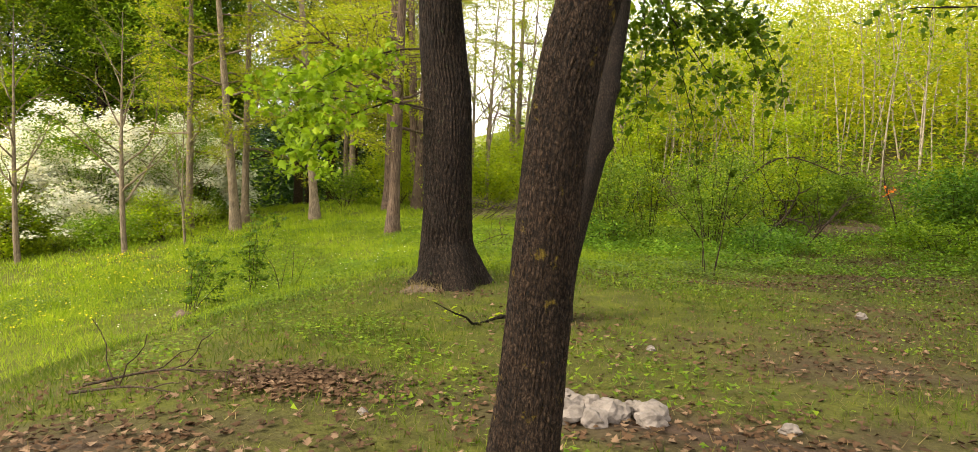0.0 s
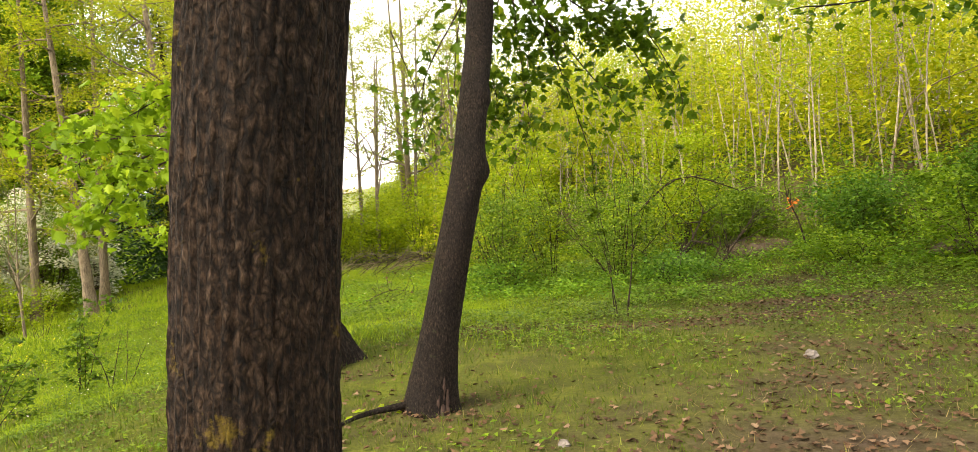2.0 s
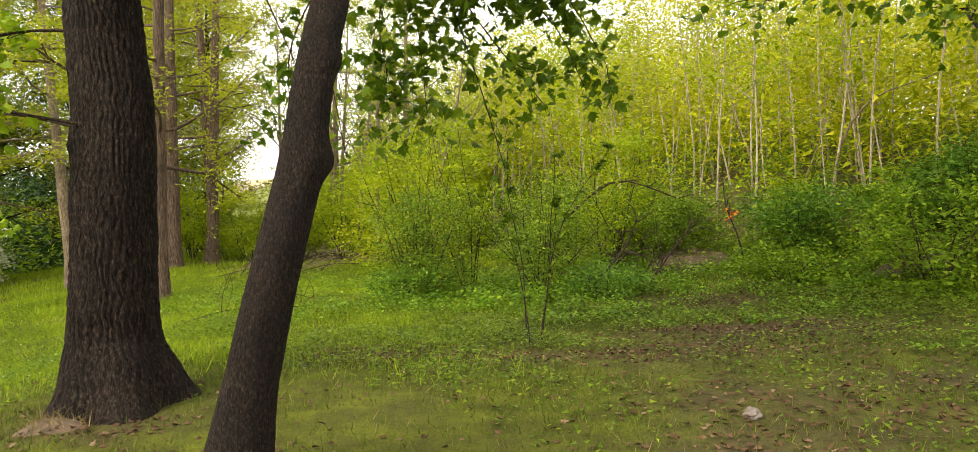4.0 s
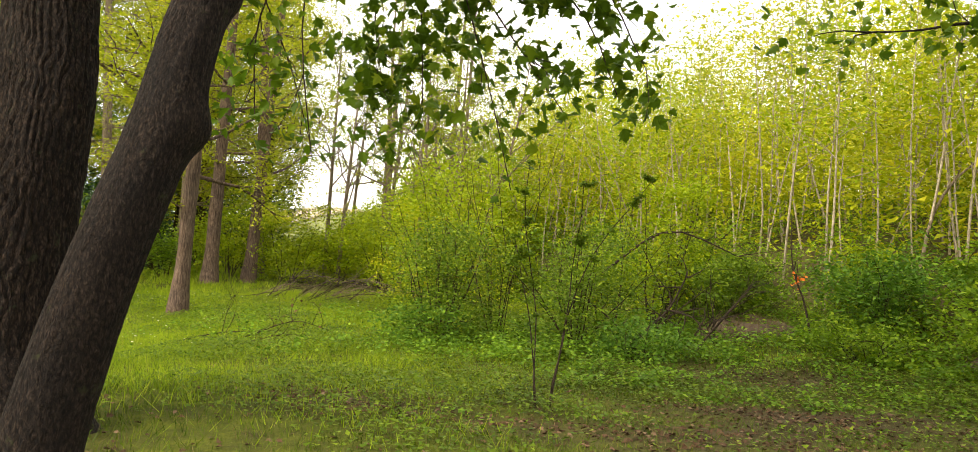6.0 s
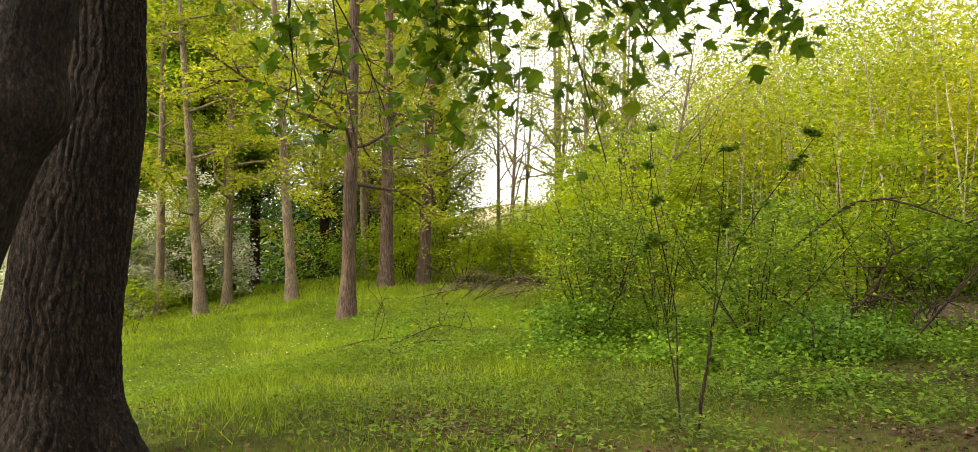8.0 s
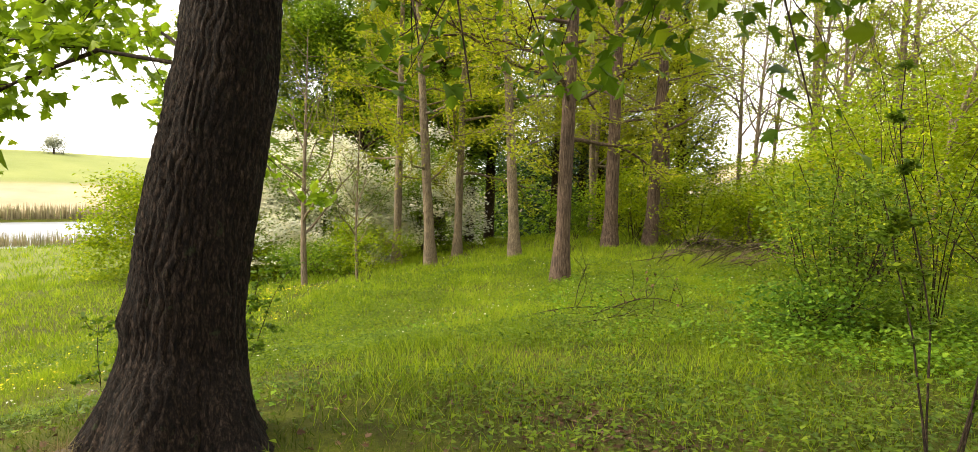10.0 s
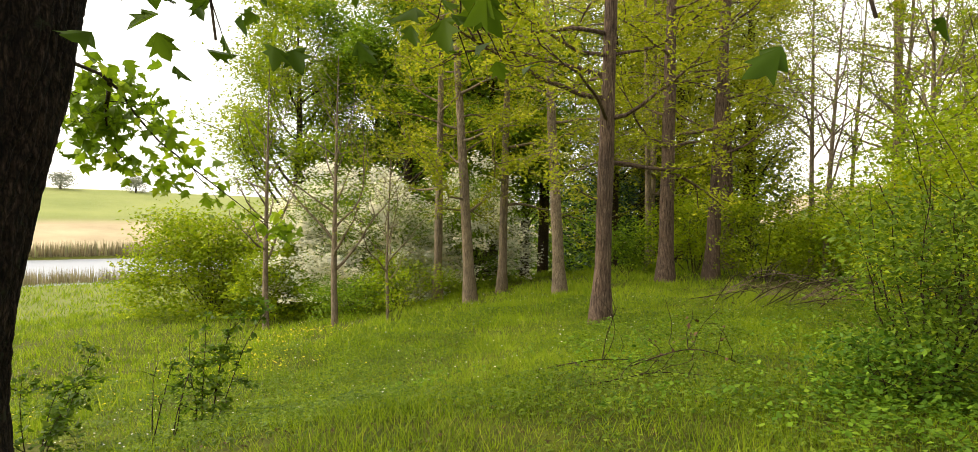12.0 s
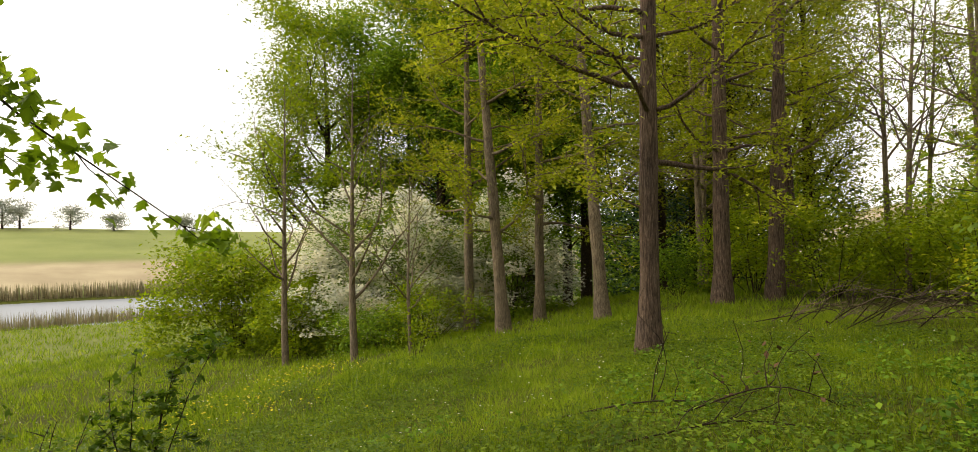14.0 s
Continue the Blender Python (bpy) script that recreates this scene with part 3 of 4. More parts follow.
def wood_trees():
    for i, (x, y, r, h, lx, ly) in enumerate(WOOD):
        rng = np.random.default_rng(40 + i)
        g = float(height(x, y))
        pts = [(x, y, g - 0.15), (x + lx * 0.08, y + ly * 0.1, g + 1.0), (x + lx * 0.3, y + ly * 0.3, g + h * 0.3), (x + lx * 0.6, y + ly * 0.6, g + h * 0.6), (x + lx, y + ly, g + h)]
        limbs = ring_limbs(rng, 16, 0.2, 0.95, 3.4, 0.15)
        if i == 0:
            limbs += [(0.29, 215, 4.2, 0.1), (0.33, 235, 4.0, 0.25), (0.27, 60, 3.0, 0.2), (0.36, 190, 3.2, 0.2), (0.17, 230, 1.1, 0.5)]
        tree("larch_tree", "tall slim tree with reddish-grey bark and thin spring foliage" if i in (0, 2, 3, 10) else "thin grey-barked woodland tree in early leaf", pts,
             (r * 1.6, r, r * 0.85, r * 0.6, 0.03), rng, limbs, BARK_PINE if i in (0, 2, 3, 10) else BARK_PALE, LEAF_LARCH, 15000 if i == 0 else 9500, 0.11 if i < 3 else 0.13, 0.17, 14, 36, furrows(16, 0.012, i), 5, 1.5, group="trees of the wood")


wood_trees()


def young_trees():
    for i, (x, y, h, r) in enumerate(((-24.0, 14.8, 9.0, 0.1), (-19.5, 15.2, 8.0, 0.09), (-17.6, 15.9, 4.5, 0.04))):
        rng = np.random.default_rng(70 + i)
        g = float(height(x, y))
        pts = [(x, y, g - 0.1), (x - 0.1, y, g + 1.5), (x - 0.15, y + 0.05, g + h * 0.5), (x - 0.1, y + 0.1, g + h)]
        tree("young_tree", "young thin-stemmed tree with sparse new leaves", pts, (r * 1.2, r, r * 0.6, 0.01), rng, ring_limbs(rng, 18, 0.2, 0.95, 3.0, 1.0), BARK_PALE, LEAF_LIME, 1300, 0.085, 0.2, 8, 20, None, 3, 1.0, group="young trees by the thicket")


young_trees()


def broad_tree(name, label, x, y, h, w, n, leaf, size, seed, low=0.15):
    """A large full crown: leaf clumps on many limbs."""
    rng = np.random.default_rng(seed)
    g = float(height(x, y))
    pts = [(x, y, g - 0.2), (x + 0.1, y, g + h * 0.3), (x, y + 0.2, g + h * 0.6), (x + 0.1, y, g + h * 0.96)]
    return tree(name, label, pts, (0.3, 0.24, 0.15, 0.03), rng, ring_limbs(rng, 26, low, 0.97, w, 0.75), BARK_TWIG, leaf, int(n * 1.3), size * 0.85, 0.55, 10, 24, None, 9, 2.0, group="background trees")


broad_tree("broadleaf_tree", "tall full-crowned tree in fresh green leaf", -31.0, 24.5, 15, 5.5, 42000, LEAF_GREEN, 0.27, 81)
broad_tree("broadleaf_tree", "tall full-crowned tree in fresh green leaf", -27.5, 27.0, 14, 5.0, 36000, LEAF_GREEN, 0.27, 82)
broad_tree("broadleaf_tree", "tall full-crowned tree in fresh green leaf", -35.5, 20.6, 15, 5.8, 40000, LEAF_LIME, 0.25, 83)
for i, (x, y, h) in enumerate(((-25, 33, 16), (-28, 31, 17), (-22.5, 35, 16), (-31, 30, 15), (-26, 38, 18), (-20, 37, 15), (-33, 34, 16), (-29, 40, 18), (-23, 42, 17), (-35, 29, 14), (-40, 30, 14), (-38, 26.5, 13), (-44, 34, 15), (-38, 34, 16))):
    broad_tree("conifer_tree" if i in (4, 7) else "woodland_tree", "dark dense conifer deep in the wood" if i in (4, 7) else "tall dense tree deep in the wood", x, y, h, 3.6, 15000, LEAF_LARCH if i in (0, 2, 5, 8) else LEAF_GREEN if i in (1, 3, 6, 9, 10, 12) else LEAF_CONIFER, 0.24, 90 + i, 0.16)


def wood_depths():
    """Leaf clouds deep in the wood, behind the nearest trunks; the first stands in for shade."""
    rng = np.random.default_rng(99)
    # added sheet of near-black leaves: the wood's inner shade as colour
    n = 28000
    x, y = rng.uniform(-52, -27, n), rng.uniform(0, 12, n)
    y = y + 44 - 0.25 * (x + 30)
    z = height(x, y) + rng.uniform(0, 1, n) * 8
    tagged(mesh_of("wood_depths", *slivers(np.stack((x, y, z), -1), 0.55, rng), LEAF_CONIFER), "near-black leaf cloud standing in for the shade deep in the wood", "foliage", kind="stuff")
    x, y = rng.uniform(-50, -33, 9000), rng.uniform(26, 44, 9000)
    z = height(x, y) + rng.uniform(0, 1, 9000) * 5
    tagged(mesh_of("wood_depths", *slivers(np.stack((x, y, z), -1), 0.45, rng), LEAF_GREEN), "dark green thicket behind the blossom", "foliage", kind="stuff")


wood_depths()


def bush(name, label, x, y, w, h, n, leaf, size, seed, petals=0, stems=9, hollow=0.15, deep=None, fill=3):
    """A shrub: stems that spread from its foot and clumps of leaves, uneven at the rim."""
    rng = np.random.default_rng(seed)
    g = float(height(x, y))
    root = thing(name, label, "bush", (x, y, g))
    lines = []
    for _ in range(stems):
        a = rng.uniform(0, 2 * np.pi)
        out = rng.uniform(0.2, 1.0)
        way = np.array((math.cos(a) * out * w * 0.45, math.sin(a) * out * (deep or w) * 0.45, h * rng.uniform(0.7, 1.05)))
        p = branch_line(rng, (math.cos(a) * 0.12, math.sin(a) * 0.12, -0.05), way, np.linalg.norm(way), 9, 0.1)
        wood = [tube(p, np.linspace(0.007 + (0.004 if fill else 0.0008) * h, 0.003, 9), 5)]
        lines.append(p)
        for _ in range(4):
            j = rng.integers(2, 9)
            q = branch_line(rng, p[j], rng.normal(size=3) * (1, 1, 0.6), 0.3 * w * rng.uniform(0.4, 1), 5, 0.25)
            wood.append(tube(q, np.linspace(0.005, 0.002, 5), 4))
            lines.append(q)
        mesh_of("stem", *joined(wood), BARK_TWIG, root, smooth=True)
    clumps = []
    for _ in range(int(stems * fill)):
        a, up, out = rng.uniform(0, 2 * np.pi), rng.uniform(0.05, 0.95), rng.uniform(0.55, 1.0)
        reach = out * w * 0.5 * math.sqrt(max(1 - (up - 0.3) ** 2 / 0.55, 0.05))
        clumps.append(np.array([(math.cos(a) * reach, math.sin(a) * reach * (deep or w) / w, up * h)] * 3))
    C = scatter_along(rng, lines, int(n * (0.5 if fill else 1)), (0.09 if fill else 0.035) * w ** 0.7)
    if clumps:
        C = np.vstack((C, scatter_along(rng, clumps, int(n * 0.8), 0.12 * w ** 0.7)))
    C = C[C[:, 2] > 0.03]
    mesh_of("foliage", *leaves(C, size, rng), leaf, root)
    if petals:
        m = petals // 45
        a, up, out = rng.uniform(0, 2 * np.pi, m), rng.uniform(0.08, 1.0, m), rng.uniform(0.5, 1.15, m)
        reach = out * w * 0.5 * np.sqrt(np.maximum(1 - (up - 0.3) ** 2 / 0.55, 0.05))
        heads = np.stack((np.cos(a) * reach, np.sin(a) * reach, up * h * out), -1)
        heads = heads[wave(heads[:, 0] + heads[:, 2], heads[:, 1] + 0.7 * heads[:, 2], 1.5, seed) < 0.22]
        C = heads[rng.integers(0, len(heads), petals)] + rng.normal(size=(petals, 3)) * (0.19, 0.19, 0.13)
        d = np.hypot(C[:, 0] / w, C[:, 1] / w) + C[:, 2] / h * 0.5
        C = C[(C[:, 2] > 0.1 * h) & (d > np.quantile(d, hollow))]
        mesh_of("blossom", *slivers(C, size * 1.15, rng, 1.1, 0.8), PETAL, root, "white spring blossom")
    return root


bush("blossom_bush", "large hawthorn-like bush covered in white blossom", -25.5, 19.0, 6.5, 5.0, 15000, LEAF_GREEN, 0.11, 101, 46000, 18)
bush("blossom_bush", "white-blossoming bush beside the dark wood", -24.0, 23.5, 4.5, 5.0, 9000, LEAF_GREEN, 0.11, 102, 20000, 12)
bush("green_bush", "dense rounded bright green bush above the lake", -31.5, 15.3, 7.2, 4.2, 15000, LEAF_LIME, 0.17, 103, 0, 18)
bush("green_bush", "bright green leafy bush before the blossom", -26.6, 16.0, 3.6, 3.0, 6000, LEAF_LIME, 0.13, 121, 0, 12)
bush("green_bush", "green bush under the blossom", -28.6, 17.2, 4.0, 2.0, 5500, LEAF_GREEN, 0.11, 104, 0, 12)
bush("green_bush", "green shrub below the young trees", -21.6, 16.9, 3.6, 1.3, 3500, LEAF_GREEN, 0.1, 105, 0, 12)
bush("green_bush", "pale green shrub in the meadow edge", -20.6, 18.2, 3.0, 1.9, 3000, LEAF_LIME, 0.1, 106, 0, 10)
bush("hazel_bush", "rounded leafy bush at the edge of the bank", -3.0, 14.0, 2.2, 2.2, 6500, LEAF_HAZEL, 0.07, 107, 0, 16)
bush("tall_shrub", "tall dark-stemmed shrub with thin new leaves above the bushes", -2.2, 15.2, 2.6, 4.6, 1500, LEAF_LIME, 0.075, 122, 0, 10, fill=0)
bush("tall_shrub", "dark-stemmed shrub with thin new leaves on the bank", -0.2, 16.2, 2.4, 3.9, 1200, LEAF_LIME, 0.075, 123, 0, 9, fill=0)
bush("hazel_bush", "tall yellow-green bush behind the rounded one", -4.0, 18.5, 4.0, 4.2, 7000, LEAF_LIME, 0.09, 108, 0, 14)
bush("hazel_bush", "leafy bush among the fallen branches", -0.6, 14.6, 2.6, 2.3, 5000, LEAF_HAZEL, 0.075, 109, 0, 12)
bush("hazel_bush", "loose yellow-green shrub on the bank", 0.8, 17.5, 3.4, 3.2, 6000, LEAF_LIME, 0.085, 110, 0, 12)
bush("low_shrub", "dark low leafy shrub at the bank's foot", 4.6, 15.2, 2.4, 1.4, 4500, LEAF_DARK, 0.085, 111, 0, 10)
bush("low_shrub", "dark low leafy shrub at the bank's foot", 7.0, 13.6, 2.6, 1.6, 4500, LEAF_DARK, 0.085, 112, 0, 10)
bush("wood_bush", "bright green undergrowth between the trunks", -14.6, 25.6, 3.6, 2.6, 5000, LEAF_LIME, 0.1, 113, 0, 10)
bush("wood_bush", "bright green undergrowth behind the trunks", -16.6, 30.2, 4.4, 3.6, 5500, LEAF_LIME, 0.11, 114, 0, 10)
bush("wood_bush", "yellow-green undergrowth at the wood's edge", -11.5, 28.5, 4.0, 3.0, 5000, LEAF_LIME, 0.1, 115, 0, 10)
bush("wood_bush", "yellow-green undergrowth at the bank", -8.5, 25.5, 4.4, 3.0, 5500, LEAF_LIME, 0.1, 116, 0, 10)
bush("wood_bush", "yellow-green undergrowth on the bank", -5.5, 22.5, 4.0, 3.2, 5500, LEAF_YELLOW, 0.1, 117, 0, 10)
bush("wood_bush", "bright green undergrowth beside the dark hollow", -12.4, 26.0, 3.4, 2.6, 4500, LEAF_LIME, 0.1, 118, 0, 10)
bush("wood_bush", "bright green undergrowth at the wood's edge", -17.2, 25.4, 2.6, 1.8, 3500, LEAF_GREEN, 0.1, 119, 0, 9)
bush("wood_bush", "lime-green undergrowth at the wood's edge", -11.0, 31.5, 4.6, 3.4, 5000, LEAF_LIME, 0.11, 120, 0, 10)

for i in range(18):
    r_ = random.Random(700 + i)
    s_, t_ = r_.uniform(-0.8, 3.0), -7.5 + i * 1.25 + r_.uniform(-0.5, 0.5)
    w_ = r_.uniform(1.2, 2.3)
    bush("bank_shrub", "loose leafy shrub growing at the bank's foot", 3.6 + s_ * 0.82 - t_ * 0.57, 15.4 + s_ * 0.57 + t_ * 0.82, w_, w_ * r_.uniform(0.6, 1.0), 2600,
         (LEAF_GREEN, LEAF_LIME, LEAF_HAZEL, LEAF_GREEN, LEAF_DARK)[i % 5], 0.085, 720 + i, 0, 9)


# ---- wooded hillside ----
def hill_spots(rng, n, lo, hi, along=(-14, 46), power=1.3):
    s = lo + (hi - lo) * rng.uniform(0, 1, n) ** power
    t = rng.uniform(*along, n)
    return 3.6 + s * 0.82 - t * 0.57, 15.4 + s * 0.57 + t * 0.82, s


def hill_saplings():
    """The nearest young trees of the hillside, one by one."""
    rng = np.random.default_rng(190)
    kinds = []
    for i in range(6):
        r = np.random.default_rng(191 + i)
        h = 5.0 + 0.5 * i
        pts = [(0, 0, -0.15), (0.05 * i - 0.1, 0.1, h * 0.3), (0.12 * i - 0.4, 0.15, h * 0.65), (0.25 * i - 0.6, 0.2, h)]
        kinds.append(tree("sapling_tree", "pale thin-stemmed young tree on the hillside", pts, (0.03, 0.024, 0.015, 0.005), r, ring_limbs(r, 8, 0.35, 0.95, 1.7, 0.9), BARK_BIRCH,
                          (LEAF_YELLOW, LEAF_LIME, LEAF_YELLOW)[i % 3], 800, 0.13, 0.28, 7, 14, None, 2, 0.8, group="young trees on the hillside"))
    x, y, s = hill_spots(rng, 64, 0.8, 9.0, (-9, 30), 1.0)
    for i in range(64):
        m = pose(x[i], y[i], float(height(x[i], y[i])), rng.uniform(-5, 5), rng.uniform(-5, 5), rng.uniform(0, 360))
        if i < 6:
            kinds[i].matrix_basis = m
        else:
            copy_thing(kinds[i % 6], m)


hill_saplings()


def hill_woods():
    rng = np.random.default_rng(200)
    x, y, s = hill_spots(rng, 820, 3.0, 34)
    poles, crown, crown2 = [], [], []
    for i in range(len(x)):
        h = rng.uniform(4.0, 8.5)
        base = np.array((x[i], y[i], float(height(x[i], y[i])) - 0.1))
        way = np.array((rng.normal() * 0.2, rng.normal() * 0.2, 1))
        p = branch_line(rng, base, way, h, 6, 0.05)
        poles.append(tube(p, np.linspace(rng.uniform(0.018, 0.042), 0.008, 6), 5))
        k = 290
        c = p[np.minimum(rng.integers(2, 7, k), 5)] + rng.normal(size=(k, 3)) * (0.75, 0.75, 0.6)
        (crown if rng.uniform() < 0.7 else crown2).append(c)
    tagged(mesh_of("hillside_poles", *joined(poles), BARK_BIRCH, smooth=True), "many pale thin stems on the wooded hillside", "tree stems", kind="stuff")
    tagged(mesh_of("hillside_leaves", *slivers(np.vstack(crown), 0.19, rng), LEAF_YELLOW), "yellow-green spring foliage of the hillside wood", "foliage", kind="stuff")
    tagged(mesh_of("hillside_leaves", *slivers(np.vstack(crown2), 0.19, rng), LEAF_LIME), "green spring foliage of the hillside wood", "foliage", kind="stuff")
    x, y, s = hill_spots(rng, 200000, -1.2, 12, (-14, 36))
    lump = 0.5 + 0.5 * wave(x, y, 1.3, 3.0)
    keep = rng.uniform(-0.35, 0.5, len(x)) < wave(x, y, 2.4, 6.0) + 0.5 * wave(x, y, 5.1, 1.0)
    x, y, s, lump = x[keep], y[keep], s[keep], lump[keep]
    z = height(x, y) + rng.uniform(0, 1, len(x)) ** 0.7 * (0.15 + 1.7 * lump * step(s, -1.2, 2))
    tagged(mesh_of("hillside_undergrowth", *slivers(np.stack((x, y, z), -1), 0.11, rng), LEAF_GREEN), "green undergrowth covering the foot of the hillside", "undergrowth", kind="stuff")
    x, y, s = hill_spots(rng, 110000, -5.5, 5, (17, 52), 1.0)
    lump = 0.5 + 0.5 * wave(x, y, 0.9, 8.0)
    z = height(x, y) + rng.uniform(0, 1, len(x)) * (0.4 + 2.6 * lump + 2.2 * step(s, -1.0, 4.0))
    tagged(mesh_of("bank_thicket", *slivers(np.stack((x, y, z), -1), 0.18, rng), LEAF_LIME), "bright lime-green thicket along the bank", "undergrowth", kind="stuff")
    x, y, s = hill_spots(rng, 250000, 4, 40, (-14, 52), 1.0)
    z = height(x, y) + rng.uniform(0, 1, len(x)) * (3.0 + 2.0 * wave(x, y, 0.8, 5.0) + 3.2 * step(s, 10, 24))
    tagged(mesh_of("hillside_undergrowth", *slivers(np.stack((x, y, z), -1), 0.22, rng), LEAF_YELLOW), "yellow-green thicket high on the hillside", "undergrowth", kind="stuff")


hill_woods()


def bank_trees():
    """Slim trees in thin leaf where the bank runs out, against the sky."""
    for i, (x, y, h) in enumerate(((-12.4, 29.0, 11), (-11.0, 27.2, 9.5), (-10.2, 30.0, 12), (-8.6, 27.4, 9), (-7.2, 29.0, 11), (-5.4, 26.4, 8.5), (-13.6, 34.0, 12), (-9.0, 33.0, 11), (-6.6, 23.4, 7.5))):
        r = np.random.default_rng(230 + i)
        g = float(height(x, y))
        a, b = r.normal(size=2) * 0.5
        pts = [(x, y, g - 0.15), (x + a * 0.2, y + b * 0.2, g + h * 0.3), (x + a * 0.7, y + b * 0.6, g + h * 0.65), (x + a, y + b, g + h)]
        tree("slim_tree", "slim grey tree in thin new leaf at the bank", pts, (0.09, 0.075, 0.045, 0.01), r, ring_limbs(r, 16, 0.28, 0.96, 3.4, 1.3), BARK_PALE, LEAF_LIME, 1700, 0.12, 0.26, 8, 18, None, 4, 1.0, group="slim trees at the bank")


bank_trees()


# ---- grass and litter ----
def near_spots(rng, n, box):
    return rng.uniform(box[0], box[2], n), rng.uniform(box[1], box[3], n)


def build_grass():
    rng = np.random.default_rng(300)
    for n, box, l, w, label in ((340000, (-9.5, -5, 6.5, 14), 0.085, 0.007, "short green turf beside the trees"),
                                (340000, (-18, 2, 0, 24), 0.17, 0.009, "longer meadow grass under the slim trees"),
                                (130000, (-38, 0, -11, 32), 0.25, 0.028, "far meadow grass sloping towards the lake"),
                                (45000, (-62, -12, -30, 34), 0.34, 0.05, "far yellowish meadow above the lake"),
                                (50000, (-12, 12, 8, 20), 0.14, 0.014, "lush grass at the foot of the bank")):
        x, y = near_spots(rng, n, box)
        inside = np.minimum(np.minimum(x - box[0], box[2] - x), np.minimum(y - box[1], box[3] - y)) + 0.8 * wave(x, y, 1.9, 6.0)
        keep = (rng.uniform(0, 1, n) < step(inside, -0.3, 2.6)) & (rng.uniform(0, 1, n) > bare(x, y) * 1.25) & (rng.uniform(0, 1, n) < 0.6 + 0.5 * wave(x, y, 1.7, 7.0) + 0.2 * wave(x, y, 5.0, 1.0)) & (bank(x, y) < 1.5)
        if l > 0.1:
            keep &= rng.uniform(0, 1, n) < np.maximum(step(y, 5.5, 9.5), step(-x, 4.5, 14))
        x, y = x[keep], y[keep]
        l_ = l * (0.8 + 0.35 * wave(x, y, 2.2, 3.0))
        tagged(mesh_of("grass", *upright_blades(x, y, l_, w, rng, 1.15), GRASS_TURF if l < 0.1 else GRASS), label, "grass", kind="stuff")
    x, y = near_spots(rng, 22000, (-14, -3, 6, 16))
    tagged(mesh_of("dry_grass", *upright_blades(x, y, 0.07, 0.006, rng, 1.8), GRASS_DRY), "dry straw-coloured blades in the turf", "grass", kind="stuff")
    x, y = near_spots(rng, 420000, (-16, -3, 7, 20))
    lush = wave(x, y, 1.1, 9.0) + 0.6 * wave(x, y, 2.9, 3.0) + 0.9 * step(y, 5.5, 8.5) - 0.12
    keep = (rng.uniform(-0.1, 1.3, len(x)) < lush) & (rng.uniform(0, 1, len(x)) > bare(x, y) * 1.1) & (bank(x, y) < 1)
    x, y, lush = x[keep], y[keep], lush[keep]
    C = np.stack((x, y, height(x, y) + rng.uniform(0.02, 1, len(x)) * (0.06 + 0.09 * np.clip(lush, 0, 1.5) * step(y, 5, 8))), -1)
    tagged(mesh_of("ground_herbs", *slivers(C, 0.05, rng, 0.8, 1.2), HERB), "small leafy green herbs covering the turf", "herbs", kind="stuff")


build_grass()


def bank_herbs():
    """Nettles and broad-leaved herbs in drifts before the bank."""
    rng = np.random.default_rng(320)
    x, y = near_spots(rng, 5200, (-9, 6.3, 9, 17))
    thick = wave(x, y, 0.9, 2.0) + 0.5 * wave(x, y, 2.3, 5.0) + 1.3 * step(y, 8.6, 12.5) - 0.55
    keep = (rng.uniform(-0.2, 1.2, len(x)) < thick) & (bank(x, y) < 0.8) & (rng.uniform(0, 1, len(x)) > bare(x, y) * 1.1) & (rng.uniform(0, 1, len(x)) < 0.12 + 0.88 * step(x, -5.0, -2.4))
    x, y = x[keep], y[keep]
    tall = (0.08 + 0.2 * step(y, 9, 13.5)) * rng.uniform(0.6, 1.5, len(x))
    k = 22
    C = np.stack((x, y, height(x, y)), -1)[:, None, :] + rng.normal(size=(len(x), k, 3)) * (0.1, 0.1, 0.0)
    C[:, :, 2] += tall[:, None] * rng.uniform(0.15, 1.0, (len(x), k))
    tagged(mesh_of("bank_herbs", *leaves(C.reshape(-1, 3), 0.06, rng, 0.75, 0.9), NETTLE), "fresh green nettles and herbs before the bank", "herbs", kind="stuff")


bank_herbs()


def build_litter():
    rng = np.random.default_rng(310)
    C = []
    for cx, cy, rx, ry, k in BARE:
        n = int(430 * rx * ry * k) + 60
        if (cx, cy) == (-2.6, 0.75):
            n = 1100
        px, py = cx + rng.normal(size=n) * rx * 0.75, cy + rng.normal(size=n) * ry * 0.75
        C.append(np.stack((px, py, height(px, py) + rng.uniform(0.006, 0.03, n)), -1))
    px, py = near_spots(rng, 2200, (-7, -2, 5, 12))
    C.append(np.stack((px, py, height(px, py) + 0.012), -1))
    V, F = lobed(np.vstack(C), 0.045, rng, 1.6, 0.0)
    tagged(mesh_of("leaf_litter", V, F, LEAF_LITTER), "brown dead leaves scattered over bare soil", "dead leaves", kind="stuff")


build_litter()


